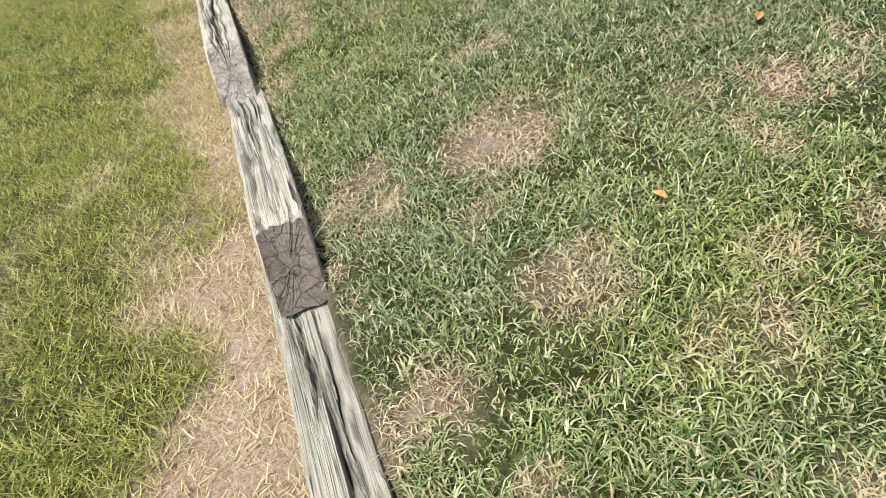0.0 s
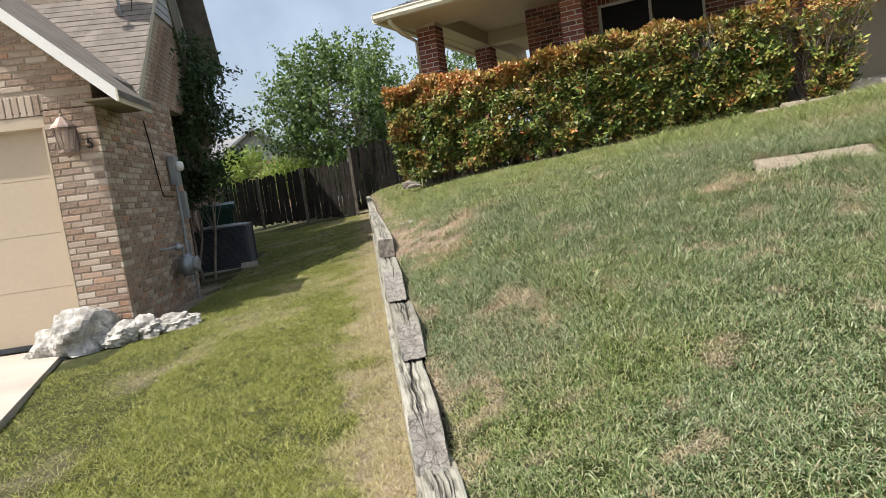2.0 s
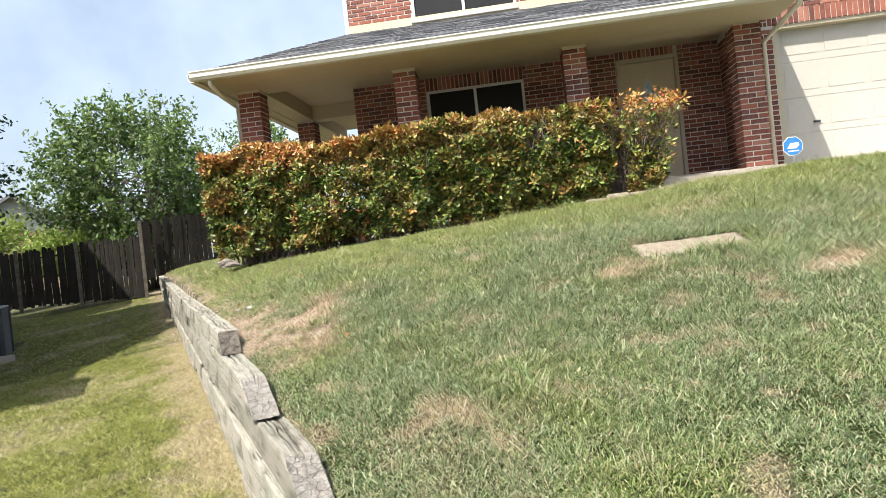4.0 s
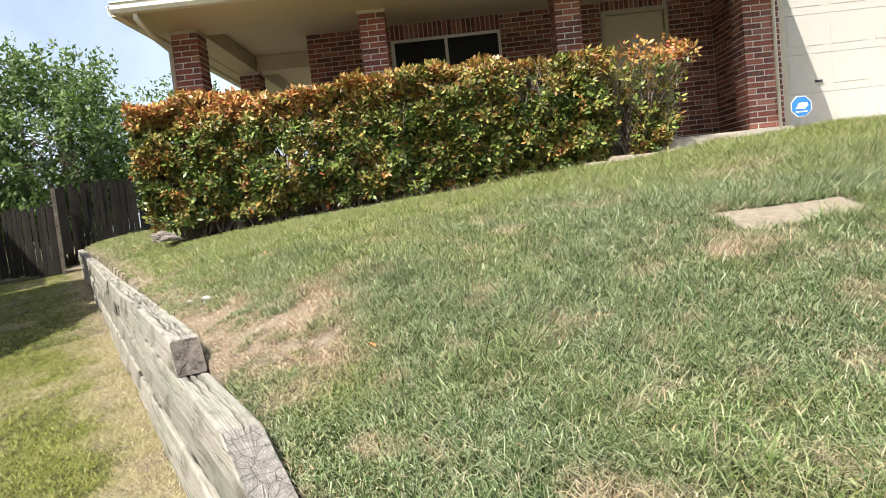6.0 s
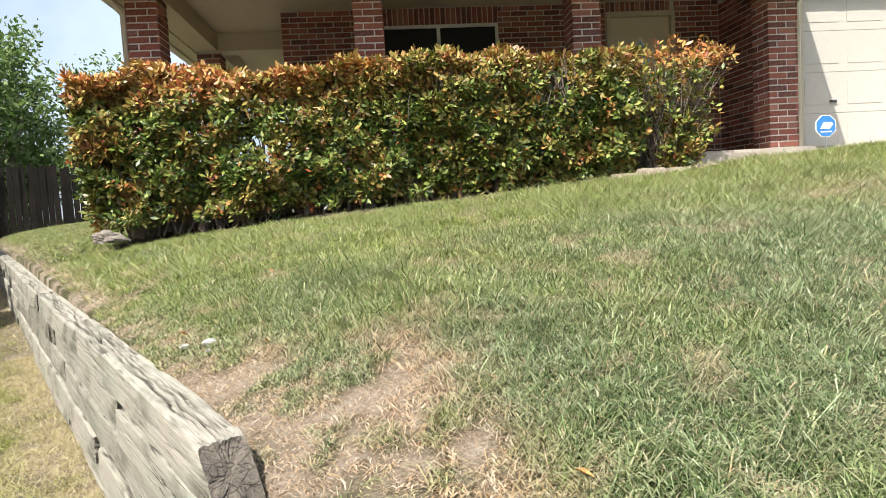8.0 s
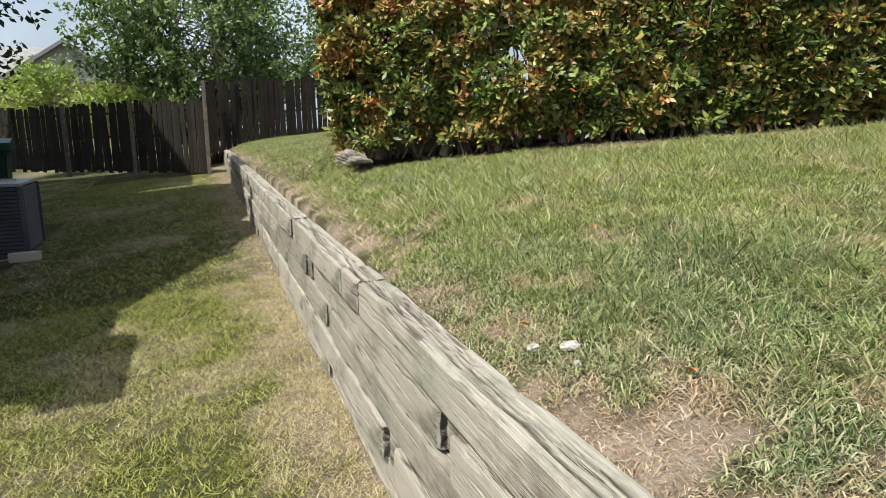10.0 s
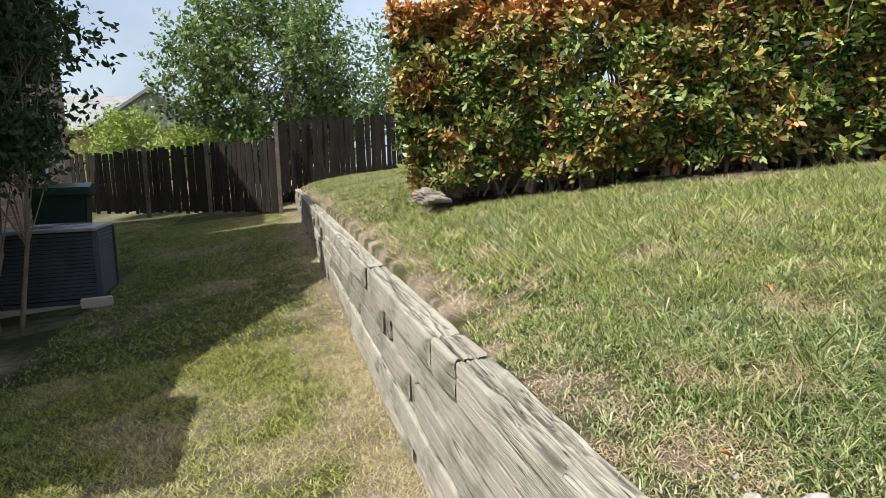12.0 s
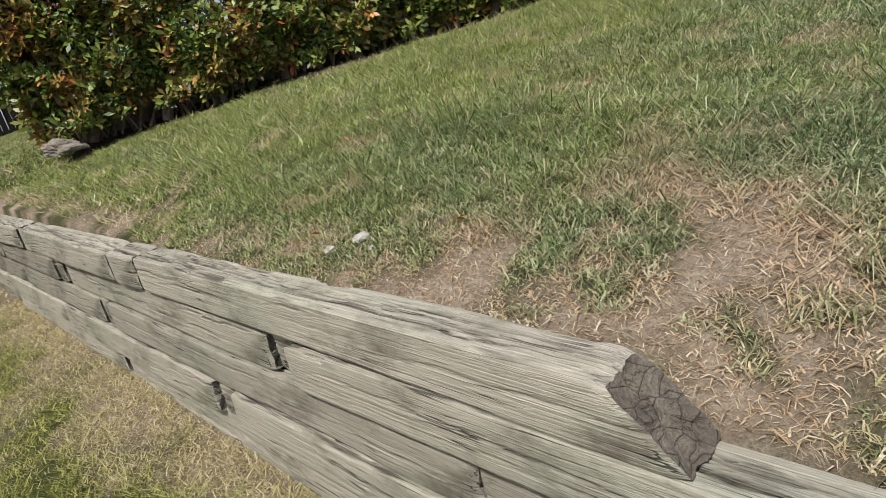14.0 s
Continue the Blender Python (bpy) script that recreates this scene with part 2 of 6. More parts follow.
M_edging = rough_stuff("edging_stone", (0.36, 0.30, 0.24), (0.52, 0.45, 0.37), 0.08, 0.9, 0.8, 0.02, stain=(0.3, 0.24, 0.19))


def glass_mat(name, tint, rough):
    m, nt, b = nodes_of(name)
    b.inputs["Base Color"].default_value = (*tint, 1)
    b.inputs["Roughness"].default_value = rough
    b.inputs["Transmission Weight"].default_value = 1.0
    return m


M_lampglass = glass_mat("lamp_glass", (0.95, 0.93, 0.9), 0.25)
M_doorglass = rough_stuff("leaded_glass", (0.30, 0.48, 0.62), (0.48, 0.66, 0.78), 0.06, 0.12, 0.4, 0.02, spec=0.6)


def wood_mat(name, pale, mid, crack, along, green=0.25, deep=0.25, relief=0.8):
    """Weathered timber whose grain runs along local y."""
    m, nt, b = nodes_of(name)
    st = (1, along, 1)
    grain = tex(nt, 0.0055, 5, 0.6, st)
    wide = tex(nt, 0.16, 4, 0.6, (1, 0.35, 1))
    oi = nt.nodes.new("ShaderNodeObjectInfo").outputs["Random"]
    c = ramp(nt, grain, [(0.16, crack), (0.34, mid), (0.62, pale)])
    c = mixc(nt, 1.0, c, ramp(nt, wide, [(0.3, (0.74, 0.72, 0.68)), (0.65, (1.1, 1.09, 1.06))]), "MULTIPLY")
    gr = ramp(nt, tex(nt, 0.35, 3, 0.5, (1, 0.5, 1)), [(0.5, (0, 0, 0)), (0.75, (green, green, green))])
    c = mixc(nt, gr, c, (0.25, 0.29, 0.235))
    c = mixc(nt, 1.0, c, ramp(nt, oi, [(0.0, (0.70, 0.69, 0.67)), (1.0, (1.12, 1.11, 1.09))]), "MULTIPLY")
    cr = tex(nt, 0.06, 3, 0.5, (1, 0.03, 1))
    lines = ramp(nt, cr, [(0.484, (1, 1, 1)), (0.497, (deep, deep * 0.95, deep * 0.9)), (0.503, (deep, deep * 0.95, deep * 0.9)), (0.516, (1, 1, 1))])
    c = mixc(nt, 1.0, c, lines, "MULTIPLY")
    sp = tex(nt, 0.02, 4, 0.6, (1, 0.05, 1))
    split = ramp(nt, sp, [(0.465, (1, 1, 1)), (0.49, (deep, deep, deep)), (0.51, (deep, deep, deep)), (0.535, (1, 1, 1))])
    where = ramp(nt, tex(nt, 0.3, 3, 0.5), [(0.42, (0, 0, 0)), (0.6, (1, 1, 1))])
    c = mixc(nt, where, c, mixc(nt, 1.0, c, split, "MULTIPLY"))
    nt.links.new(c, b.inputs["Base Color"])
    b.inputs["Roughness"].default_value = 0.93
    b.inputs["Specular IOR Level"].default_value = 0.15
    h = mixc(nt, 1.0, lines, ramp(nt, grain, [(0.2, (0.4, 0.4, 0.4)), (0.7, (1, 1, 1))]), "MULTIPLY")
    bump(nt, b, h, relief, 0.012)
    return m


def attr(nt, name):
    a = nt.nodes.new("ShaderNodeAttribute")
    a.attribute_name = name
    return a.outputs["Fac"]


def timber_mat(name, pale, mid, stain, green, crack, relief):
    """Old landscape timber: fine grain along local y, stains, knots and drying cracks."""
    m, nt, b = nodes_of(name)
    oi = nt.nodes.new("ShaderNodeObjectInfo").outputs["Random"]
    grain = tex(nt, 0.0032, 4, 0.55, (1, 0.006, 1))
    hair = tex(nt, 0.0018, 3, 0.6, (1, 0.008, 1))
    c = ramp(nt, grain, [(0.30, mid), (0.62, pale)])
    c = mixc(nt, 1.0, c, ramp(nt, hair, [(0.32, (0.72, 0.71, 0.69)), (0.6, (1.06, 1.06, 1.05))]), "MULTIPLY")
    c = mixc(nt, ramp(nt, tex(nt, 0.30, 4, 0.6, (1, 0.4, 1)), [(0.42, (0, 0, 0)), (0.68, (green, green, green))]), c, (0.235, 0.275, 0.215))
    c = mixc(nt, ramp(nt, tex(nt, 0.17, 6, 0.7, (1, 0.45, 1)), [(0.50, (0, 0, 0)), (0.66, (0.8, 0.8, 0.8))]), c, stain)
    c = mixc(nt, ramp(nt, tex(nt, 0.43, 5, 0.7, (1, 0.6, 1)), [(0.64, (0, 0, 0)), (0.74, (0.6, 0.6, 0.6))]), c, (0.30, 0.205, 0.12))
    c = mixc(nt, 1.0, c, ramp(nt, oi, [(0.0, (0.68, 0.67, 0.65)), (1.0, (1.08, 1.07, 1.05))]), "MULTIPLY")
    knot = tex(nt, 0.21, stretch=(1, 0.42, 1), kind="ShaderNodeTexVoronoi")
    ring = ramp(nt, knot, [(0.03, (0.45, 0.41, 0.36)), (0.06, (0.95, 0.92, 0.88)), (0.08, (0.6, 0.56, 0.5)), (0.105, (1, 1, 1))])
    c = mixc(nt, 1.0, c, ring, "MULTIPLY")
    line = ramp(nt, tex(nt, 0.034, 3, 0.55, (1, 0.02, 1)), [(0.485, (1, 1, 1)), (0.496, (crack, crack, crack)), (0.504, (crack, crack, crack)), (0.515, (1, 1, 1))])
    some = ramp(nt, tex(nt, 0.22, 3, 0.5), [(0.45, (0, 0, 0)), (0.58, (1, 1, 1))])
    c = mixc(nt, some, c, mixc(nt, 1.0, c, line, "MULTIPLY"))
    # shade inside hollows and splits, mixed into the wood colour
    c = mixc(nt, attr(nt, "crack"), c, (0.045, 0.039, 0.033))
    nt.links.new(c, b.inputs["Base Color"])
    b.inputs["Roughness"].default_value = 0.93
    b.inputs["Specular IOR Level"].default_value = 0.15
    h = mixc(nt, 1.0, line, mixc(nt, 1.0, ramp(nt, grain, [(0.25, (0.35, 0.35, 0.35)), (0.7, (1, 1, 1))]), ring, "MULTIPLY"), "MULTIPLY")
    bump(nt, b, h, relief, 0.008)
    return m


M_tie = timber_mat("timber_face", (0.41, 0.393, 0.35), (0.305, 0.288, 0.252), (0.125, 0.108, 0.09), 0.6, 0.2, 0.6)
M_tie_top = timber_mat("timber_top", (0.47, 0.455, 0.425), (0.30, 0.285, 0.26), (0.15, 0.137, 0.122), 0.1, 0.1, 0.8)
# weathered cedar, made near black: the shade on it is put into the colour
M_fence = wood_mat("shaded_cedar", (0.042, 0.038, 0.034), (0.026, 0.023, 0.021), (0.010, 0.009, 0.008), 0.06, 0.0)
M_post = wood_mat("pale_post", (0.22, 0.20, 0.17), (0.15, 0.135, 0.115), (0.05, 0.045, 0.04), 0.06, 0.0)


def endgrain_mat(name, dark, light):
    m, nt, b = nodes_of(name)
    v = tex(nt, 0.05, kind="ShaderNodeTexVoronoi", stretch=(1, 1, 1.8))
    vor = [n for n in nt.nodes if n.type == "TEX_VORONOI"][0]
    vor.feature = "DISTANCE_TO_EDGE"
    n, fine = tex(nt, 0.04, 6, 0.75), tex(nt, 0.006, 5, 0.7)
    c = ramp(nt, n, [(0.32, dark), (0.68, light)])
    lines = ramp(nt, v, [(0.0, (0.3, 0.29, 0.27)), (0.018, (0.8, 0.8, 0.8)), (0.06, (1, 1, 1))])
    c = mixc(nt, 1.0, mixc(nt, 1.0, c, lines, "MULTIPLY"), ramp(nt, fine, [(0.3, (0.55, 0.55, 0.55)), (0.7, (1.2, 1.2, 1.2))]), "MULTIPLY")
    nt.links.new(c, b.inputs["Base Color"])
    b.inputs["Roughness"].default_value = 0.95
    bump(nt, b, mixc(nt, 1.0, lines, fine, "MULTIPLY"), 1.0, 0.012)
    return m


M_end = endgrain_mat("dark_end_grain", (0.10, 0.085, 0.07), (0.25, 0.215, 0.175))
M_end_pale = endgrain_mat("pale_end_grain", (0.20, 0.18, 0.155), (0.46, 0.43, 0.385))


def grass_mat(name, greens, straws, see=0.3, cool=None, rough=0.55, spec=0.35):
    """Thin leaves: fresh to dry by the attribute dry; cool: a second green, by the attribute tone."""
    m, nt, b = nodes_of(name)
    rand = nt.nodes.new("ShaderNodeNewGeometry").outputs["Random Per Island"]
    g = ramp(nt, rand, [(i / (len(greens) - 1), c) for i, c in enumerate(greens)])
    if cool:
        g = mixc(nt, attr(nt, "tone"), g, ramp(nt, rand, [(i / (len(cool) - 1), c) for i, c in enumerate(cool)]))
    s = ramp(nt, rand, [(i / (len(straws) - 1), c) for i, c in enumerate(straws)])
    c = mixc(nt, attr(nt, "dry"), g, s)
    nt.links.new(c, b.inputs["Base Color"])
    b.inputs["Roughness"].default_value = rough
    b.inputs["Specular IOR Level"].default_value = spec
    t = nt.nodes.new("ShaderNodeBsdfTranslucent")
    nt.links.new(c, t.inputs[0])
    mx = nt.nodes.new("ShaderNodeMixShader")
    mx.inputs[0].default_value = see
    nt.links.new(b.outputs[0], mx.inputs[1])
    nt.links.new(t.outputs[0], mx.inputs[2])
    nt.links.new(mx.outputs[0], nt.nodes["Material Output"].inputs[0])
    return m


STRAWS = [(0.30, 0.22, 0.15), (0.46, 0.365, 0.26), (0.64, 0.56, 0.44), (0.50, 0.37, 0.22), (0.40, 0.25, 0.15)]
M_blade = grass_mat("lawn_blades", [(0.04, 0.07, 0.008), (0.11, 0.17, 0.02), (0.20, 0.28, 0.04), (0.30, 0.37, 0.09), (0.50, 0.53, 0.24)], STRAWS, 0.3,
                    [(0.025, 0.055, 0.015), (0.075, 0.135, 0.04), (0.14, 0.215, 0.075), (0.24, 0.32, 0.145), (0.48, 0.54, 0.36)], 0.4, 0.5)
M_blade_low = grass_mat("mown_blades", [(0.05, 0.07, 0.008), (0.15, 0.19, 0.02), (0.27, 0.305, 0.045), (0.46, 0.46, 0.15)], [(0.36, 0.29, 0.15), (0.50, 0.42, 0.25), (0.62, 0.55, 0.40)])
M_leaf = grass_mat("hedge_leaves", [(0.015, 0.035, 0.006), (0.04, 0.085, 0.012), (0.10, 0.16, 0.025), (0.26, 0.31, 0.07)], [(0.34, 0.075, 0.035), (0.46, 0.18, 0.05), (0.55, 0.30, 0.10), (0.36, 0.28, 0.07)], 0.12, None, 0.45, 0.4)
M_tree = grass_mat("tree_leaves", [(0.04, 0.09, 0.016), (0.09, 0.17, 0.03), (0.19, 0.28, 0.075)], [(0.28, 0.33, 0.17), (0.28, 0.33, 0.17)], 0.35)
M_crape = grass_mat("crape_leaves", [(0.025, 0.055, 0.018), (0.045, 0.085, 0.03)], [(0.08, 0.12, 0.05), (0.08, 0.12, 0.05)], 0.25)
M_bush = grass_mat("bright_leaves", [(0.15, 0.25, 0.03), (0.24, 0.34, 0.06), (0.30, 0.38, 0.10)], [(0.35, 0.4, 0.12), (0.35, 0.4, 0.12)], 0.35)
M_bark = rough_stuff("bark", (0.16, 0.125, 0.10), (0.32, 0.27, 0.225), 0.12, 0.95, 0.8, 0.012, stretch=(1, 1, 0.3))
M_twig = rough_stuff("twigs", (0.12, 0.095, 0.08), (0.26, 0.21, 0.175), 0.06, 0.9, 0.4, 0.01)


def ground_mat():
    m, nt, b = nodes_of("turf_soil")
    n1, n2 = tex(nt, 0.09, 6, 0.7), tex(nt, 0.012, 5, 0.75)
    # very dark green: shade in the gaps between blades, put into the ground colour
    green = ramp(nt, n1, [(0.3, (0.022, 0.030, 0.008)), (0.7, (0.07, 0.085, 0.026))])
    dry = ramp(nt, n1, [(0.3, (0.20, 0.15, 0.105)), (0.5, (0.33, 0.27, 0.205)), (0.75, (0.46, 0.40, 0.33))])
    c = mixc(nt, attr(nt, "dry"), green, dry)
    c = mixc(nt, attr(nt, "pink"), c, ramp(nt, n1, [(0.3, (0.38, 0.28, 0.205)), (0.7, (0.56, 0.44, 0.345))]))
    # bare soil of the bed, with the hedge's shade put into its colour
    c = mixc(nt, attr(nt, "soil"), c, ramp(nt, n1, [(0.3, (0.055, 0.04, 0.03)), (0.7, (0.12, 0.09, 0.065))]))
    c = mixc(nt, 1.0, c, ramp(nt, n2, [(0.3, (0.5, 0.5, 0.5)), (0.7, (1.25, 1.25, 1.25))]), "MULTIPLY")
    nt.links.new(c, b.inputs["Base Color"])
    b.inputs["Roughness"].default_value = 0.97
    b.inputs["Specular IOR Level"].default_value = 0.1
    bump(nt, b, n2, 1.0, 0.02)
    return m


M_ground = ground_mat()


# ---- mesh helpers ----
def mesh_of(name, verts, faces, mats, soft=False):
    me = bpy.data.meshes.new(name)
    me.from_pydata([tuple(v) for v in verts], [], [tuple(f) for f in faces])
    for m in mats if isinstance(mats, (list, tuple)) else [mats]:
        me.materials.append(m)
    if soft:
        me.shade_smooth()
    me.update()
    return me


def obj(name, me, parent=None, at=None, label=""):
    ob = new(name, me)
    if parent is not None:
        ob.parent = parent
    if at is not None:
        ob.matrix_local = at if parent is not None else at
    if label:
        tagged(ob, label)
    return ob


def part(name, bm, material, parent, label="", at=None, soft=False):
    me = bpy.data.meshes.new(name)
    bm.to_mesh(me)
    bm.free()
    me.materials.append(material)
    if soft:
        me.shade_smooth()
    return obj(name, me, parent, at, label)


def thing(name, at, label, category, group="", kind=""):
    e = new(name)
    e.matrix_world = at
    return tagged(e, label, category, group, kind)


def box(x0, y0, z0, x1, y1, z1, bevel=0.0, bm=None):
    bm2 = bmesh.new()
    bmesh.ops.create_cube(bm2, size=1.0)
    for v in bm2.verts:
        v.co = Vector(((x0 + x1) / 2 + v.co.x * (x1 - x0), (y0 + y1) / 2 + v.co.y * (y1 - y0), (z0 + z1) / 2 + v.co.z * (z1 - z0)))
    if bevel:
        bmesh.ops.bevel(bm2, geom=list(bm2.edges), offset=bevel, segments=2, affect="EDGES", clamp_overlap=True)
    if bm is None:
        return bm2
    me = bpy.data.meshes.new("t")
    bm2.to_mesh(me)
    bm2.free()
    bm.from_mesh(me)
    bpy.data.meshes.remove(me)
    return bm


def prism(points, axis, a, b):
    """A closed prism: points in the plane across axis (x: y,z; y: x,z; z: x,y), from a to b along it."""
    bm = bmesh.new()
    put = {"x": lambda p, t: (t, p[0], p[1]), "y": lambda p, t: (p[0], t, p[1]), "z": lambda p, t: (p[0], p[1], t)}[axis]
    lo, hi = [bm.verts.new(put(p, a)) for p in points], [bm.verts.new(put(p, b)) for p in points]
    bm.faces.new(lo)
    bm.faces.new(hi)
    for i in range(len(points)):
        j = (i + 1) % len(points)
        bm.faces.new((lo[i], lo[j], hi[j], hi[i]))
    bmesh.ops.recalc_face_normals(bm, faces=bm.faces)
    return bm


def tube(points, radii, sides=8, bm=None):
    """A round bar along points; radii: one, or one for each point."""
    bm = bm or bmesh.new()
    radii = [radii] * len(points) if isinstance(radii, (int, float)) else radii
    rings = []
    pts = [Vector(p) for p in points]
    for i, p in enumerate(pts):
        d = (pts[min(i + 1, len(pts) - 1)] - pts[max(i - 1, 0)]).normalized()
        u = d.orthogonal().normalized() if i == 0 else (u - d * u.dot(d)).normalized()
        v = d.cross(u)
        rings.append([bm.verts.new(p + (u * cos(2 * math.pi * k / sides) + v * sin(2 * math.pi * k / sides)) * radii[i]) for k in range(sides)])
    for a, b in zip(rings, rings[1:]):
        for k in range(sides):
            bm.faces.new((a[k], a[(k + 1) % sides], b[(k + 1) % sides], b[k]))
    bm.faces.new(rings[0][::-1])
    bm.faces.new(rings[-1])
    return bm


def lathe(profile, sides=20):
    bm = bmesh.new()
    rings = [[bm.verts.new((r * cos(2 * math.pi * k / sides), r * sin(2 * math.pi * k / sides), z)) for k in range(sides)] for r, z in profile]
    for a, b in zip(rings, rings[1:]):
        for k in range(sides):
            bm.faces.new((a[k], a[(k + 1) % sides], b[(k + 1) % sides], b[k]))
    bm.faces.new(rings[0][::-1])
    bm.faces.new(rings[-1])
    return bm


def soup(name, V, F, mat, attrs=None, parent=None, at=None, smooth_faces=False):
    """A mesh from arrays: V (n,3), F (m,k) all with k corners."""
    me = bpy.data.meshes.new(name)
    V, F = np.asarray(V, np.float32), np.asarray(F, np.int32)
    me.vertices.add(len(V))
    me.vertices.foreach_set("co", V.ravel())
    k = F.shape[1]
    me.loops.add(F.size)
    me.loops.foreach_set("vertex_index", F.ravel())
    me.polygons.add(len(F))
    me.polygons.foreach_set("loop_start", np.arange(0, F.size, k, dtype=np.int32))
    me.polygons.foreach_set("loop_total", np.full(len(F), k, np.int32))
    me.update(calc_edges=True)
    for key, val in (attrs or {}).items():
        a = me.attributes.new(key, "FLOAT", "POINT")
        a.data.foreach_set("value", np.asarray(val, np.float32))
    me.materials.append(mat)
    if smooth_faces:
        me.shade_smooth()
    return obj(name, me, parent, at)


# ---- ground: one sheet, with the step at the timber wall ----
def build_ground():
    xs = np.concatenate([[-400, -150, -60, -30, -18], np.arange(-12, -4, 1.0), np.arange(-4, -1.2, 0.16), np.arange(-1.2, -0.01, 0.07), [0.03, 0.115], np.arange(0.18, 3.6, 0.07), np.arange(3.6, 7, 0.16), np.arange(7, 15, 1.0), [20, 35, 70, 180, 400]])
    ys = np.concatenate([[-400, -150, -60, -25, -14, -9, -6], np.arange(-4, -1.6, 0.16), np.arange(-1.6, 7, 0.07), np.arange(7, 13, 0.08), np.arange(13, 26, 0.6), [30, 40, 60, 120, 400]])
    X, Y = np.meshgrid(xs, ys)
    Z = ground_z(X, Y)
    n = len(xs)
    idx = np.arange(X.size).reshape(X.shape)
    F = np.stack([idx[:-1, :-1], idx[:-1, 1:], idx[1:, 1:], idx[1:, :-1]], -1).reshape(-1, 4)
    V = np.stack([X, Y, Z - 0.006], -1).reshape(-1, 3)
    pink = np.where(X < 0.05, smooth(-0.45, -0.10, X + 0.4 * (vnoise(X, Y, 0.25) - 0.5)) * smooth(2.2, 1.0, Y), 0.0) * (0.5 + 0.5 * vnoise(X, Y, 0.15))
    g = soup("ground", V, F, M_ground, {"dry": dryness(X, Y).ravel(), "soil": shaded_soil(X, Y).ravel(), "pink": pink.ravel()}, None, WALL, True)
    tagged(g, "sloping turf lawn with dry straw patches and bare soil", "lawn", kind="structure")


build_ground()

DRIVE_EDGE = lambda y: -2.25 - 0.272 * (y - 1.2)


def blades(name, label, x, y, h, lean, width, mat, dry, segs=2, tone=0.0):
    """Grass blades rooted at x, y of the wall's frame."""
    n = len(x)
    z = ground_z(x, y)
    a = rng.random(n) * 2 * np.pi
    side = np.stack([np.cos(a), np.sin(a), np.zeros(n)], -1)
    b = rng.random(n) * 2 * np.pi
    fall = np.stack([np.cos(b), np.sin(b), np.zeros(n)], -1) * (lean * h)[:, None]
    root = np.stack([x, y, z - 0.008], -1)
    up = np.array([0, 0, 1.0])
    w = width[:, None] * side * 0.5
    if segs == 2:
        mid = root + fall * 0.35 + up * (h * 0.62)[:, None]
        tip = root + fall + up * (h * (1 - 0.35 * lean))[:, None]
        V = np.stack([root - w, root + w, mid - w * 0.8, mid + w * 0.8, tip], 1).reshape(-1, 3)
        o = np.arange(n)[:, None] * 5
        F = np.concatenate([o + [0, 1, 3], o + [0, 3, 2], o + [2, 3, 4]], 0)
        k = 5
    else:
        tip = root + fall + up * h[:, None]
        V = np.stack([root - w, root + w, tip], 1).reshape(-1, 3)
        F = np.arange(n * 3).reshape(-1, 3)
        k = 3
    ob = soup(name, V, F, mat, {"dry": np.repeat(dry, k), "tone": np.repeat(np.broadcast_to(tone, n), k)}, None, WALL)
    tagged(ob, label, "grass", kind="stuff")


def hedge_zone(x, y):
    """True where the bed under the hedge, the paving and the dead patch keep grass away (world's axes)."""
    wx = 1.562 + x * 0.8471 - y * 0.5314
    wy = 1.423 + x * 0.5314 + y * 0.8471
    bed = (wy > 9.46 + 0.12 * (vnoise(x, y, 0.2) - 0.5)) & (wx < 3.4) & (wx > -2.75)
    paved = (wy > 9.62) & (wx > 3.15)
    return bed | paved | in_patch(x, y, 0.03)


PATCH = (2.98, 2.93, 0.36, 0.19, -31)    # centre, half length and width, turn, in the wall's frame


def in_patch(x, y, grow=0.0):
    cx, cy, a, b, turn = PATCH
    c, s = cos(radians(turn)), sin(radians(turn))
    u, v = (x - cx) * c + (y - cy) * s, -(x - cx) * s + (y - cy) * c
    rag = 0.05 * (vnoise(x, y, 0.06) - 0.5)
    return (np.abs(u) < a + rag + grow) & (np.abs(v) < b + rag + grow)


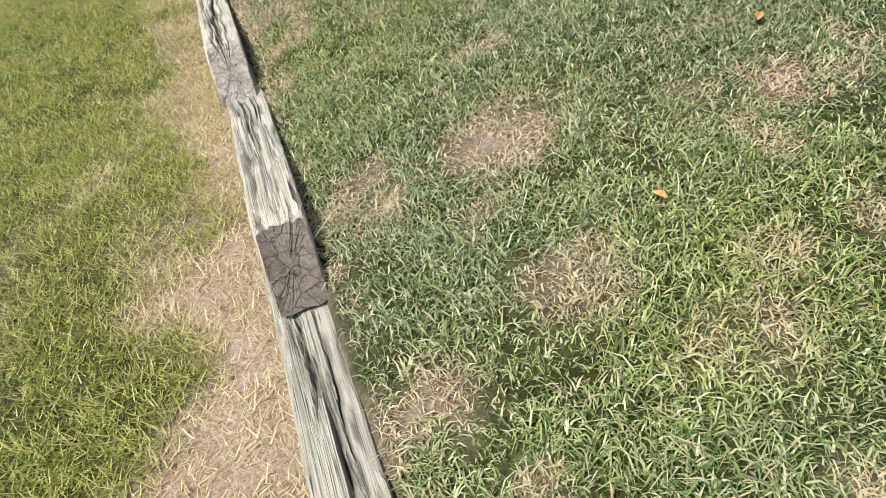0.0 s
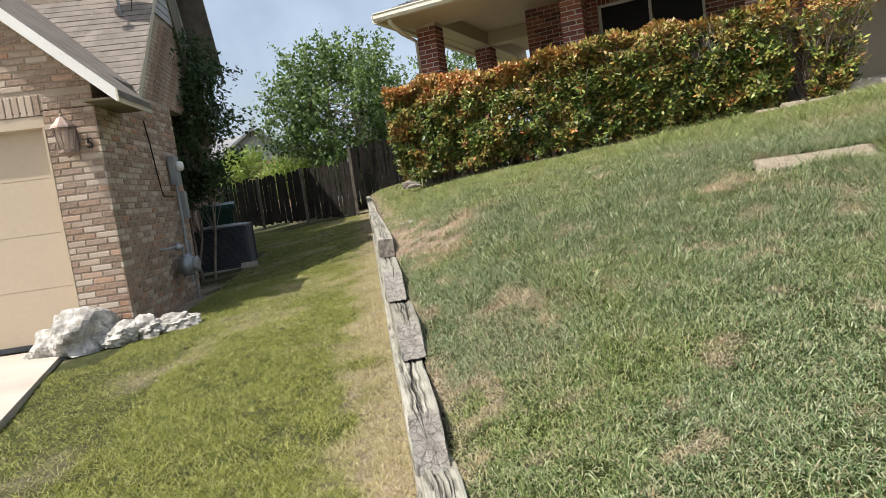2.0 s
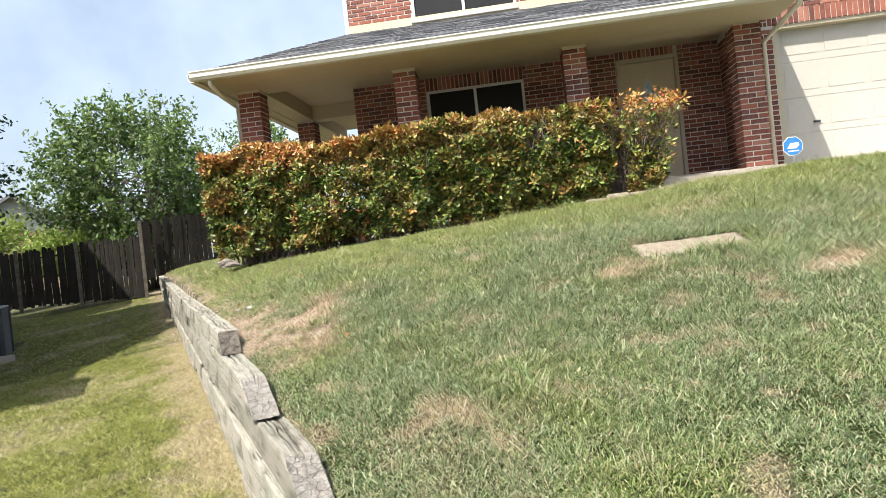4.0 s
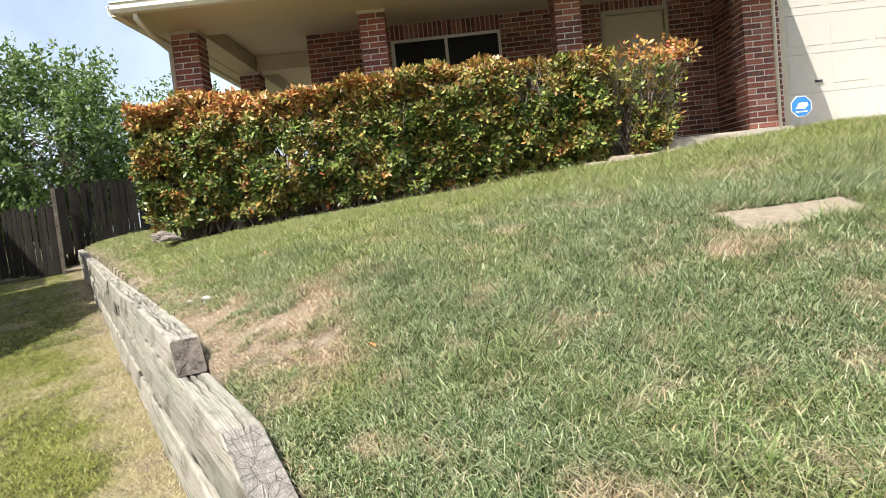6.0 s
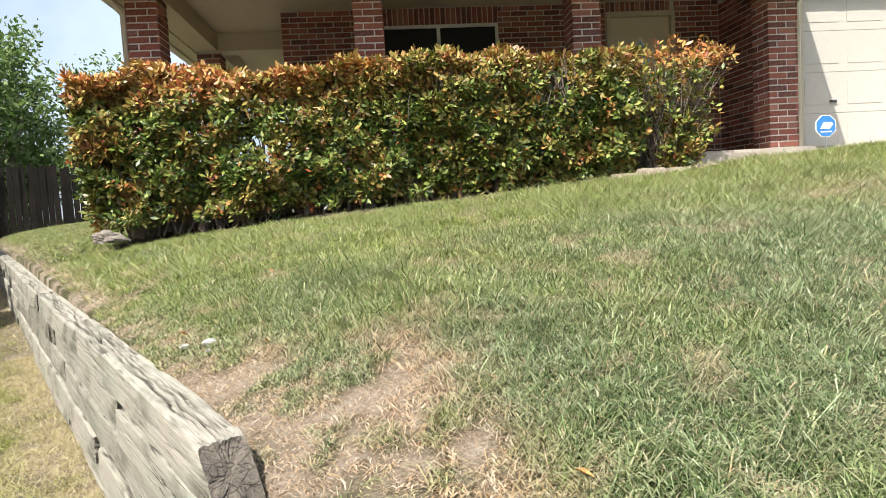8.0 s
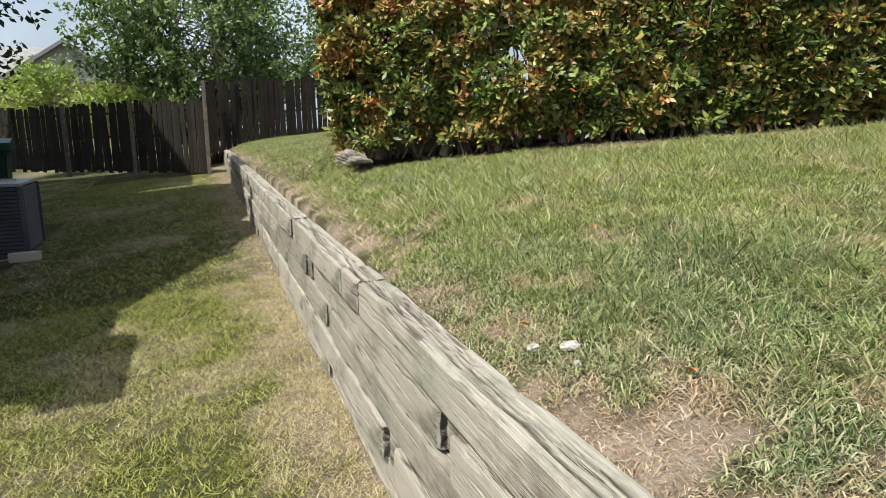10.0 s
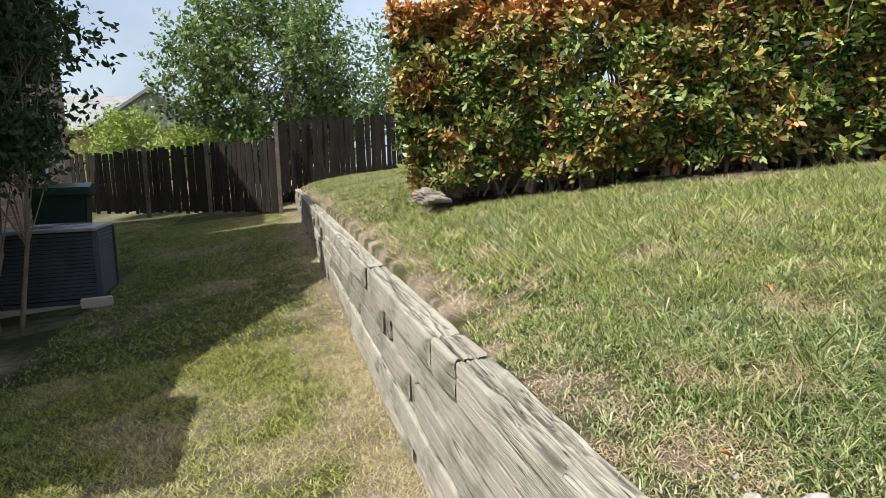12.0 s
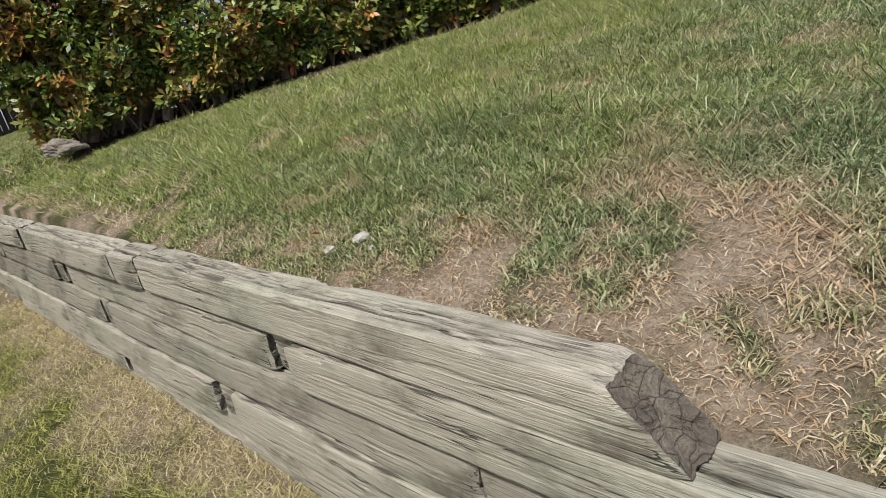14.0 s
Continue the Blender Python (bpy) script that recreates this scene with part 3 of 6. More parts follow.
def grow_lawns():
    def field(x0, x1, y0, y1, count):
        return x0 + rng.random(count) * (x1 - x0), y0 + rng.random(count) * (y1 - y0)

    def tall(x, y):
        """Where the uneven taller growth stands."""
        return smooth(0.9, 2.0, y) * smooth(8.5, 5.5, y) * smooth(0.25, 0.7, x)

    def tone_at(x, y):
        return np.clip(smooth(7.5, 3.5, y + 0.35 * x) * (0.35 + 1.1 * vnoise(x + 11, y + 4, 0.55)) + 0.5 * (vnoise(x, y + 44, 0.17) - 0.5), 0, 1)

    def upper_set(x, y):
        d, c = dryness(x, y), clumpy(x, y)
        lump = 0.55 * vnoise(x, y + 61, 0.10) + 0.45 * vnoise(x + 17, y, 0.042)
        keep = (rng.random(len(x)) > 0.78 * d ** 2.0 + 0.5 * smooth(0.50, 0.22, lump)) & ~hedge_zone(x, y)
        x, y, d, c, lump = x[keep], y[keep], d[keep], c[keep], lump[keep]
        n, t = len(x), tall(x, y)
        h = (0.012 + 0.018 * rng.random(n)) * (1 + 0.9 * t + 1.1 * c * t) * (1 - 0.45 * d) * (0.5 + 1.05 * lump)
        h = np.where(rng.random(n) < 0.05, h * 1.8, h)
        lean = 0.5 + 1.5 * rng.random(n) + 0.9 * d
        dry = np.clip(d * 1.3 + 0.55 * (rng.random(n) - 0.62) + 0.12 + np.where(rng.random(n) < 0.10, 0.6, 0), 0, 1)
        return x, y, h, lean, dry

    sets = [(0.12, 2.4, -1.6, 1.2, 195000, 2, 0.0038), (0.12, 2.8, 1.2, 3.4, 175000, 2, 0.0039), (0.12, 2.6, 3.4, 6.2, 170000, 2, 0.0039), (2.4, 6.2, -1.6, 1.2, 110000, 1, 0.0060), (2.8, 6.2, 1.2, 3.4, 120000, 1, 0.0056),
            (2.6, 7.5, 3.4, 6.2, 150000, 1, 0.0062), (0.15, 7.2, 6.2, 9.5, 170000, 1, 0.0072), (0.15, 4.0, 9.5, 21.0, 70000, 1, 0.010), (6.2, 11.0, -2.0, 6.5, 50000, 1, 0.010), (0.15, 6.0, -4.5, -1.6, 30000, 1, 0.008)]
    for x0, x1, y0, y1, count, segs, wd in sets:
        x, y, h, lean, dry = upper_set(*field(x0, x1, y0, y1, count))
        if segs == 1:
            h = h * (1.15 + 0.03 * np.clip(y, 0, 10))
        w = wd * (0.7 + 0.6 * rng.random(len(x)))
        blades("grass", "ragged green lawn grass mixed with dry straw", x, y, h, lean, w, M_blade, dry, segs, tone_at(x, y))
    # tall bluish tufts
    tx, ty, th = [], [], []
    spots = [(rnd.uniform(0.55, 5.2), rnd.uniform(1.0, 8.0), rnd.uniform(0.04, 0.13)) for _ in range(210)]
    spots += [(0.75, 4.62, 0.10), (0.95, 4.45, 0.10), (1.15, 3.3, 0.15), (1.0, 3.0, 0.13), (1.45, 3.5, 0.13), (0.85, 2.75, 0.12), (1.7, 3.9, 0.13), (1.3, 2.5, 0.13), (2.0, 3.3, 0.12), (2.9, 3.35, 0.10), (3.3, 3.15, 0.10), (3.55, 2.9, 0.10)]
    for cx, cy, r in spots:
        if float(dryness(cx, cy)) > 0.5:
            continue
        k = int(1900 * r)
        tx.append(cx + rng.normal(0, r, k))
        ty.append(cy + rng.normal(0, r * 0.7, k))
        th.append(rng.uniform(0.025, 0.075, k))
    x, y, h = np.concatenate(tx), np.concatenate(ty), np.concatenate(th)
    keep = (x > 0.16) & ~hedge_zone(x, y)
    x, y, h = x[keep], y[keep], h[keep]
    n = len(x)
    blades("grass_tuft", "taller tufts of coarse bluish grass", x, y, h, 0.4 + 0.9 * rng.random(n), 0.0026 + 0.001 * rng.random(n), M_blade, np.clip(0.7 * rng.random(n) - 0.35, 0, 1), 2, 0.9)
    # straw stubble on the bare patches
    x, y = field(0.11, 3.4, -1.2, 6.6, 480000)
    d = dryness(x, y)
    keep = (d > 0.25) & (rng.random(len(x)) < d * 1.2) & ~in_patch(x, y)
    x, y = x[keep], y[keep]
    n = len(x)
    blades("straw", "dead pinkish straw lying on bare soil", x, y, 0.005 + 0.013 * rng.random(n), 1.0 + 2.2 * rng.random(n), 0.0017 + 0.0012 * rng.random(n), M_blade, np.full(n, 1.0), 1)
    x, y = field(-0.75, -0.02, -1.5, 9.0, 210000)
    keep = rng.random(len(x)) < (dryness(x, y) - 0.15) * (0.35 + 0.65 * smooth(0.8, 2.2, y))
    x, y = x[keep], y[keep]
    n = len(x)
    blades("straw", "pale cut straw on bare soil along the timbers", x, y, 0.005 + 0.014 * rng.random(n), 1.0 + 2.2 * rng.random(n), 0.0024 + 0.0018 * rng.random(n), M_blade_low, np.full(n, 1.0), 1)
    # the dead rectangle of bleached stubble
    cx, cy, a, b, turn = PATCH
    x, y = field(cx - 0.5, cx + 0.5, cy - 0.5, cy + 0.5, 26000)
    keep = in_patch(x, y)
    x, y = x[keep], y[keep]
    n = len(x)
    blades("stubble", "flat rectangle of bleached dead grass in the lawn", x, y, 0.006 + 0.014 * rng.random(n), 0.8 + 2.0 * rng.random(n), np.full(n, 0.004), M_bleached, np.full(n, 1.0), 1)
    # mown lower lawn
    for x0, x1, y0, y1, count, wd in ((-1.3, 0.0, -1.6, 2.0, 130000, 0.0044), (-1.9, 0.0, 2.0, 5.5, 110000, 0.0050), (-2.9, 0.0, 5.5, 9.0, 120000, 0.0060), (-1.9, -1.3, -1.6, 2.0, 40000, 0.0045), (-3.6, -1.9, -1.6, 5.5, 60000, 0.0056),
                                      (-3.2, 0.0, 9.0, 21.0, 80000, 0.010), (-6.5, -3.2, 15.5, 24.0, 25000, 0.014), (-3.6, 0.1, -4.5, -1.6, 25000, 0.009)):
        x, y = field(x0, x1, y0, y1, count)
        d = dryness(x, y)
        lump = 0.55 * vnoise(x + 8, y + 21, 0.10) + 0.45 * vnoise(x + 7, y, 0.045)
        keep = (rng.random(len(x)) > 0.68 * d ** 2.0 + 0.6 * smooth(0.50, 0.22, lump)) & (x > DRIVE_EDGE(y)) & ~((y > 6.5) & (x < -2.6) & (y < 14.6)) & (x < 0.0)
        x, y, d, lump = x[keep], y[keep], d[keep], lump[keep]
        n = len(x)
        blades("grass", "short mown yellow-green lawn grass", x, y, (0.010 + 0.022 * rng.random(n)) * (0.6 + 0.8 * lump), 0.6 + 1.6 * rng.random(n), wd * (0.7 + 0.6 * rng.random(n)), M_blade_low, np.clip(d * 1.1 + 0.6 * (rng.random(n) - 0.5), 0, 1), 1)


M_bleached = grass_mat("bleached_stubble", [(0.5, 0.42, 0.3), (0.6, 0.5, 0.36)], [(0.26, 0.21, 0.15), (0.38, 0.325, 0.245), (0.52, 0.46, 0.365)], 0.2)


def build_patch():
    """The rectangle's matted base, a little proud of the turf."""
    cx, cy, a, b, turn = PATCH
    c, s = cos(radians(turn)), sin(radians(turn))
    r = np.random.default_rng(4)
    V, F, nu, nv = [], [], 25, 13
    for layer, drop in ((0, 0.004), (1, -0.03)):
        for j in range(nv):
            for i in range(nu):
                u, v = (i / (nu - 1) * 2 - 1) * a, (j / (nv - 1) * 2 - 1) * b
                rim = i in (0, nu - 1) or j in (0, nv - 1)
                u, v = u + (r.normal(0, 0.008) if rim else 0), v + (r.normal(0, 0.008) if rim else 0)
                x, y = cx + u * c - v * s, cy + u * s + v * c
                V.append((x, y, float(upper(x, y)) + drop - (0.008 if rim and layer == 0 else 0)))
    q = nu * nv
    for j in range(nv - 1):
        for i in range(nu - 1):
            k = j * nu + i
            F.append((k, k + 1, k + nu + 1, k + nu))
    ringed = list(range(nu)) + [j * nu + nu - 1 for j in range(1, nv)] + [(nv - 1) * nu + i for i in range(nu - 2, -1, -1)] + [j * nu for j in range(nv - 2, 0, -1)]
    for k, p in enumerate(ringed):
        n = ringed[(k + 1) % len(ringed)]
        F.append((p, p + q, n + q, n))
    ob = new("dead_patch", mesh_of("dead_patch", V, F, rough_stuff("matted_straw", (0.22, 0.18, 0.13), (0.36, 0.31, 0.24), 0.05, 0.95, 1.0, 0.008), True))
    ob.matrix_world = WALL
    tagged(ob, "flat rectangular patch of matted bleached straw", "dead turf", kind="structure")


grow_lawns()
build_patch()


# ---- timber retaining wall ----
def tie_mesh(length, near, seed, slant=0.0, pale_end=False):
    """A weathered timber along +y from 0, 0.125 x 0.14, its top at z = 0, with split, worn edges; slant: how far its first end is cut back at the top."""
    r = np.random.default_rng(seed)
    sides, secs = (84, max(14, int(length * 36))) if near else (32, max(5, int(length * 10)))
    w, h = TIE_W, 0.138
    ang = np.linspace(0, 2 * np.pi, sides, endpoint=False) + np.pi / sides
    cx, cz = np.cos(ang), np.sin(ang)
    p = 20.0
    s = (np.abs(cx) ** p + np.abs(cz) ** p) ** (-1 / p)
    px, pz = cx * s * w / 2, cz * s * h / 2
    arc = np.concatenate([[0], np.cumsum(np.hypot(np.diff(px), np.diff(pz)))])
    topw = smooth(0.75, 0.98, pz / (h / 2))
    ys = np.linspace(0, length, secs)
    A, Y = np.meshgrid(arc, ys)
    o = seed * 3.1
    out = -0.0014 * (vnoise(A * 90 + o, Y, 1.3) - 0.5) - 0.0012 * (vnoise(A * 240 + o, Y + 5, 0.9) - 0.5) - 0.005 * (vnoise(A * 3 + o, Y + 9, 0.5) - 0.5)
    rag = smooth(0.5, 0.75, vnoise(A * 7 + o, Y + 2, 0.13)) * smooth(0.35, 0.6, vnoise(A * 0 + o, Y + 7, 0.5))
    out -= topw[None, :] * (0.007 * rag + 0.005 * np.abs(vnoise(A * 90 + o, Y + 3, 0.9) - 0.5))
    # how far the shade of hollows and splits darkens the colour
    crack_shade = topw[None, :] * 0.75 * rag * smooth(0.5, 0.62, vnoise(A * 30 + o, Y + 1, 0.09))
    for _ in range(int(6 + length * 6)):
        on_top = r.random() < 0.7
        a0 = r.uniform(0.32, 0.68) * np.pi if on_top else r.uniform(0.8, 1.2) * np.pi
        c0 = np.interp(a0, ang, arc)
        deep, mid, half = (r.uniform(0.006, 0.022) if on_top else r.uniform(0.003, 0.009)), r.uniform(0, length), r.uniform(0.1, 0.55)
        wave = c0 + 0.012 * (vnoise(Y * 0 + o + mid * 9, Y, 0.16) - 0.5) + 0.004 * np.sin(Y * 23 + mid)
        k = np.clip(1 - np.abs(Y - mid) / half, 0, 1) ** 0.6
        cut = k * np.clip(1 - np.abs(A - wave) / 0.0052, 0, 1)
        out -= deep * cut
        crack_shade = np.maximum(crack_shade, np.clip(cut * 1.6, 0, 1) * min(1.0, deep / 0.012))
    worn = 0.010 * np.exp(-Y / 0.018) + 0.008 * np.exp(-(length - Y) / 0.018)
    f = 1 + (out - worn * 0.6) / (w / 2)
    warp = (np.cumsum(r.normal(0, 0.0010, secs)) * 0.5)[:, None]
    lift = np.clip(pz / h + 0.5, 0, 1)[None, :]
    end = 0.016 * (vnoise(A * 5 + o, A * 0, 0.12) - 0.5) * np.exp(-Y / 0.05)
    YY = Y + end + slant * lift ** 1.25 * (1 - Y / length)
    V = np.stack([px * f + w / 2 + warp, YY, pz * f - h / 2], -1).reshape(-1, 3)
    o2 = np.arange(secs - 1)[:, None] * sides
    k = np.arange(sides)[None, :]
    F = np.stack([o2 + k, o2 + (k + 1) % sides, o2 + sides + (k + 1) % sides, o2 + sides + k], -1).reshape(-1, 4)
    faces = [tuple(map(int, q)) for q in F]
    side_count = len(faces)
    # ends: shrinking rings with an uneven, checked surface
    for start, sign in ((0, 1), ((secs - 1) * sides, -1)):
        prev, ring = list(range(start, start + sides)), V[start:start + sides]
        mid = ring.mean(0)
        for q in (0.8, 0.55, 0.3):
            pts = mid + (ring - mid) * q
            pts[:, 1] += sign * (0.016 * (vnoise(pts[:, 0] + o, pts[:, 2], 0.03) - 0.35) + (0.006 * r.random(sides)))
            base = len(V)
            V = np.vstack([V, pts])
            cur = list(range(base, base + sides))
            for e in range(sides):
                quad = (prev[e], cur[e], cur[(e + 1) % sides], prev[(e + 1) % sides])
                faces.append(quad if sign > 0 else quad[::-1])
            prev = cur
        V = np.vstack([V, mid + [0, sign * 0.004, 0]])
        for e in range(sides):
            tri = (len(V) - 1, prev[(e + 1) % sides], prev[e])
            faces.append(tri if sign > 0 else tri[::-1])
    me = mesh_of("timber", V, faces, [M_tie, M_end_pale if pale_end else M_end, M_tie_top])
    idx = np.zeros(len(faces), np.int32)
    nz = np.array([q.normal.z for q in me.polygons])
    idx[nz > 0.45] = 2
    idx[side_count:] = 1
    me.polygons.foreach_set("material_index", idx)
    mark = me.attributes.new("crack", "FLOAT", "POINT")
    mark.data.foreach_set("value", np.concatenate([crack_shade.ravel(), np.zeros(len(V) - crack_shade.size)]).astype(np.float32))
    return me


def build_wall():
    wall = thing("retaining_wall", WALL, "stepped retaining wall of stacked grey weathered timbers", "retaining wall", kind="structure")
    # tiers: top at the first end, first end, cut-back of that end, joints
    tiers = [(0.950, 3.73, 0.13, (5.88, 6.18, 7.75, 9.6, 11.9, 14.2, 16.5, 18.6, 20.4)),
             (0.805, 2.60, 0.34, (4.855, 4.99, 7.1, 7.24, 8.6, 10.9, 13.1, 15.3, 17.6, 20.4)),
             (0.660, 1.82, 0.25, (4.2, 6.52, 6.66, 8.2, 10.3, 12.5, 14.7, 16.9, 20.4)),
             (0.512, 0.93, 0.25, (3.05, 5.36, 5.50, 7.4, 9.6, 11.8, 14.0, 16.2, 18.3, 20.4)),
             (0.395, -0.02, 0.17, (2.2, 4.4, 6.6, 8.8, 11.0, 13.2, 15.4, 17.6, 20.4)),
             (0.262, -1.3, 0.15, (1.1, 3.3, 5.5, 7.7)),
             (0.13, -3.4, 0.1, (-0.6, 1.6, 3.8))]
    seed = 0
    for k, (top, start, slant, joints) in enumerate(tiers):
        a = start
        for b in joints:
            seed += 1
            rr = random.Random(seed * 13)
            small = b - a < 0.4
            length = b - a - (0.034 if small else rr.uniform(0.008, 0.022))
            rise = 0.016 * max(0, a - 3.8)
            tilt = math.degrees(0.016 * (max(0, b - 3.8) - max(0, a - 3.8)) / (b - a))
            me = tie_mesh(length, a < 8.0 and k < 6, seed, slant if a == start else 0.0, k in (1, 2, 3))
            off = -0.02 + rr.uniform(-0.016, 0.014) + (0.008 if k else 0) + (0.016 if small and k else 0)
            t = obj("timber", me, wall, pose(off, a + (0.017 if small else 0), top + rise + rr.uniform(-0.005, 0.005), tilt, rr.uniform(-1.2, 1.2), rr.uniform(-0.25, 0.25) if not small else 2))
            if a == start and k < 5:
                tagged(t, "grey weathered timber with a cracked, sloping end")
            a = b


build_wall()


# ---- brickwork ----
BRICK_L, COURSE, JOINT = 0.242, 0.076, 0.016


def brick_mesh(mat, name="brick"):
    """One brick, 1 long in x, front at y = 0 facing -y, with worn edges; scaled by its object."""
    c = 0.006
    L, H = BRICK_L - JOINT, COURSE - JOINT
    v = [(0, 0.03, 0), (L, 0.03, 0), (L, 0.03, H), (0, 0.03, H), (0, c * 0.6, 0), (L, c * 0.6, 0), (L, c * 0.6, H), (0, c * 0.6, H), (c, 0, c), (L - c, 0, c), (L - c, 0, H - c), (c, 0, H - c)]
    f = [(8, 9, 10, 11), (4, 5, 9, 8), (5, 6, 10, 9), (6, 7, 11, 10), (7, 4, 8, 11), (0, 1, 5, 4), (1, 2, 6, 5), (2, 3, 7, 6), (3, 0, 4, 7)]
    return mesh_of(name, v, f, mat)


ME_RED, ME_TAN = brick_mesh(M_red), brick_mesh(M_tan)


def lay(parent, at, width, height, me, mat_far, singles, holes=(), soldier=(), z0=0.0, order=None):
    """Running bond on a face: at is its lower left corner, x along it, front to -y. Holes: (x0, z0, x1, z1).
    Soldier: (x0, z0, x1) rows of upright bricks. The first singles bricks, by order, are parts; the rest is joined."""
    r = random.Random(int(width * 1000 + height * 77))
    cells = []
    rows = int(height / COURSE + 1e-6)
    blocked = list(holes) + [(a, b, c, b + 0.245) for a, b, c in soldier]
    for i in range(rows):
        zz = i * COURSE
        x = -BRICK_L * (0.5 if i % 2 else 0.0)
        while x < width - 0.02:
            a, b = max(x, 0), min(x + BRICK_L, width)
            spans = [(a, b)]
            for h0, k0, h1, k1 in blocked:
                if zz + COURSE > k0 + 0.02 and zz < k1 - 0.02:
                    spans = [s for p, q in spans for s in ((p, min(q, h0)), (max(p, h1), q)) if s[1] - s[0] > 0.03]
            for p, q in spans:
                if q - p > 0.03:
                    cells.append((p, zz, q - p, 0))
            x += BRICK_L
    for a, b, c in soldier:
        x = a
        while x + COURSE <= c + 0.01:
            cells.append((x, b, COURSE, 1))
            x += COURSE
    if order:
        cells.sort(key=order)
    base = [tuple(v.co) for v in me.vertices]
    faces = [tuple(p.vertices) for p in me.polygons]
    V, F = [], []
    for n, (x, zz, ln, up) in enumerate(cells):
        proud = r.uniform(-0.002, 0.003)
        sx = (ln - JOINT) / (BRICK_L - JOINT) if not up else 1.0
        if up:
            m = pose(x + COURSE - JOINT, -proud, zz + z0, 0, -90, 0)
            m = Matrix.Translation((x + COURSE - JOINT, -proud, zz + z0)) @ Matrix.Rotation(radians(-90), 4, "Y")
        else:
            m = pose(x, -proud, zz + z0, 0, r.uniform(-0.4, 0.4), 0) @ Matrix.Diagonal((sx, 1, 1, 1))
        if n < singles:
            ob = obj("brick", me, parent)
            ob.matrix_local = at @ m
        else:
            mm = at @ m
            o = len(V)
            V += [mm @ Vector(p) for p in base]
            F += [tuple(o + q for q in f) for f in faces]
    if V:
        ob = obj("brickwork", mesh_of("brickwork", V, F, mat_far), parent)
        tagged(ob, kind="stuff")


FRONT = lambda x, y, z: pose(x, y, z)
LEFT = lambda x, y, z: pose(x, y, z, 0, 0, -90)   # a face that looks to -x; its own x runs to -y
RIGHT = lambda x, y, z: pose(x, y, z, 0, 0, 90)


def wall_with_holes(x0, x1, z0, z1, y0, y1, holes):
    """A wall along x as boxes round its openings, joined into one mesh."""
    bm = bmesh.new()
    xs = sorted({x0, x1, *[h[0] for h in holes], *[h[2] for h in holes]})
    for a, b in zip(xs, xs[1:]):
        cuts = sorted([(h[1], h[3]) for h in holes if h[0] <= a and h[2] >= b])
        z = z0
        for c0, c1 in cuts + [(z1, z1)]:
            if c0 - z > 0.001:
                box(a, y0, z, b, y1, c0, bm=bm)
            z = c1
    return bm


def window(parent, x0, x1, z0, z1, y, upper_floor=False):
    w = obj("window_1", None, parent)
    tagged(w, "white framed sliding window with dark solar screens")
    fr = 0.045
    part("window_frame", box(x0, y, z1 - fr, x1, y + 0.07, z1, 0.004), M_white, w)
    part("window_frame", box(x0, y, z0, x1, y + 0.07, z0 + fr, 0.004), M_white, w)
    part("window_frame", box(x0, y, z0 + fr, x0 + fr, y + 0.07, z1 - fr, 0.004), M_white, w)
    part("window_frame", box(x1 - fr, y, z0 + fr, x1, y + 0.07, z1 - fr, 0.004), M_white, w)
    xm = (x0 + x1) / 2
    part("mullion", box(xm - 0.025, y - 0.004, z0 + fr, xm + 0.025, y + 0.07, z1 - fr, 0.004), M_white, w)
    part("pane", box(x0 + fr, y + 0.03, z0 + fr, xm - 0.025, y + 0.04, z1 - fr), M_black, w, "dark solar screen")
    part("pane", box(xm + 0.025, y + 0.03, z0 + fr, x1 - fr, y + 0.04, z1 - fr), M_black, w, "dark solar screen")
    part("window_sill", box(x0 - 0.03, y - 0.05, z0 - 0.06, x1 + 0.03, y + 0.02, z0, 0.006), M_mortar, w)
    return w


def shingle_rows(parent, corner, along, up, length, run, mat, name="shingle_course", seed=1, lift=0.012, clip=None):
    """Overlapping courses of tabs on a roof slope. corner: lower left; along, up: unit vectors; clip(d) gives start and end along the course at d up the slope."""
    r = random.Random(seed)
    corner, along, up = Vector(corner), Vector(along).normalized(), Vector(up).normalized()
    nrm = along.cross(up).normalized()
    if nrm.z < 0:
        nrm = -nrm
    d, V, F = 0.0, [], []
    while d < run:
        a, b = clip(d) if clip else (0, length)
        x = a - r.uniform(0, 0.3)
        while x < b:
            w = r.choice((0.17, 0.3, 0.3, 0.4))
            p, q = max(x, a), min(x + w - 0.006, b)
            if q > p:
                t = lift * r.uniform(0.6, 1.3)
                low, top = d, min(d + 0.17, run + 0.02)
                pts = [corner + along * p + up * low + nrm * t, corner + along * q + up * low + nrm * t, corner + along * q + up * top + nrm * 0.001, corner + along * p + up * top + nrm * 0.001,
                       corner + along * p + up * low, corner + along * q + up * low]
                o = len(V)
                V += pts
                F += [(o, o + 1, o + 2, o + 3), (o + 4, o + 5, o + 1, o)]
            x += w
        d += 0.142
    return tagged(obj(name, mesh_of(name, V, F, mat), parent), kind="stuff")


# ---- the red brick house ----
SLAB = 1.94
FW = 12.27      # front wall
FC = 10.52      # front of the porch columns
BEAM = 4.02


def column(parent, x, y, z0, z1, singles, w=0.345):
    c = obj("column", None, parent)
    tagged(c, "square red brick porch column with pale mortar")
    part("core", box(x + 0.008, y + 0.008, z0, x + w - 0.008, y + w - 0.008, z1), M_mortar, c)
    h = z1 - z0
    lay(c, FRONT(x, y, z0), w, h, ME_RED, M_red_f, singles)
    lay(c, LEFT(x, y + w, z0), w, h, ME_RED, M_red_f, singles)
    lay(c, RIGHT(x + w, y, z0), w, h, ME_RED, M_red_f, 0)
    return c


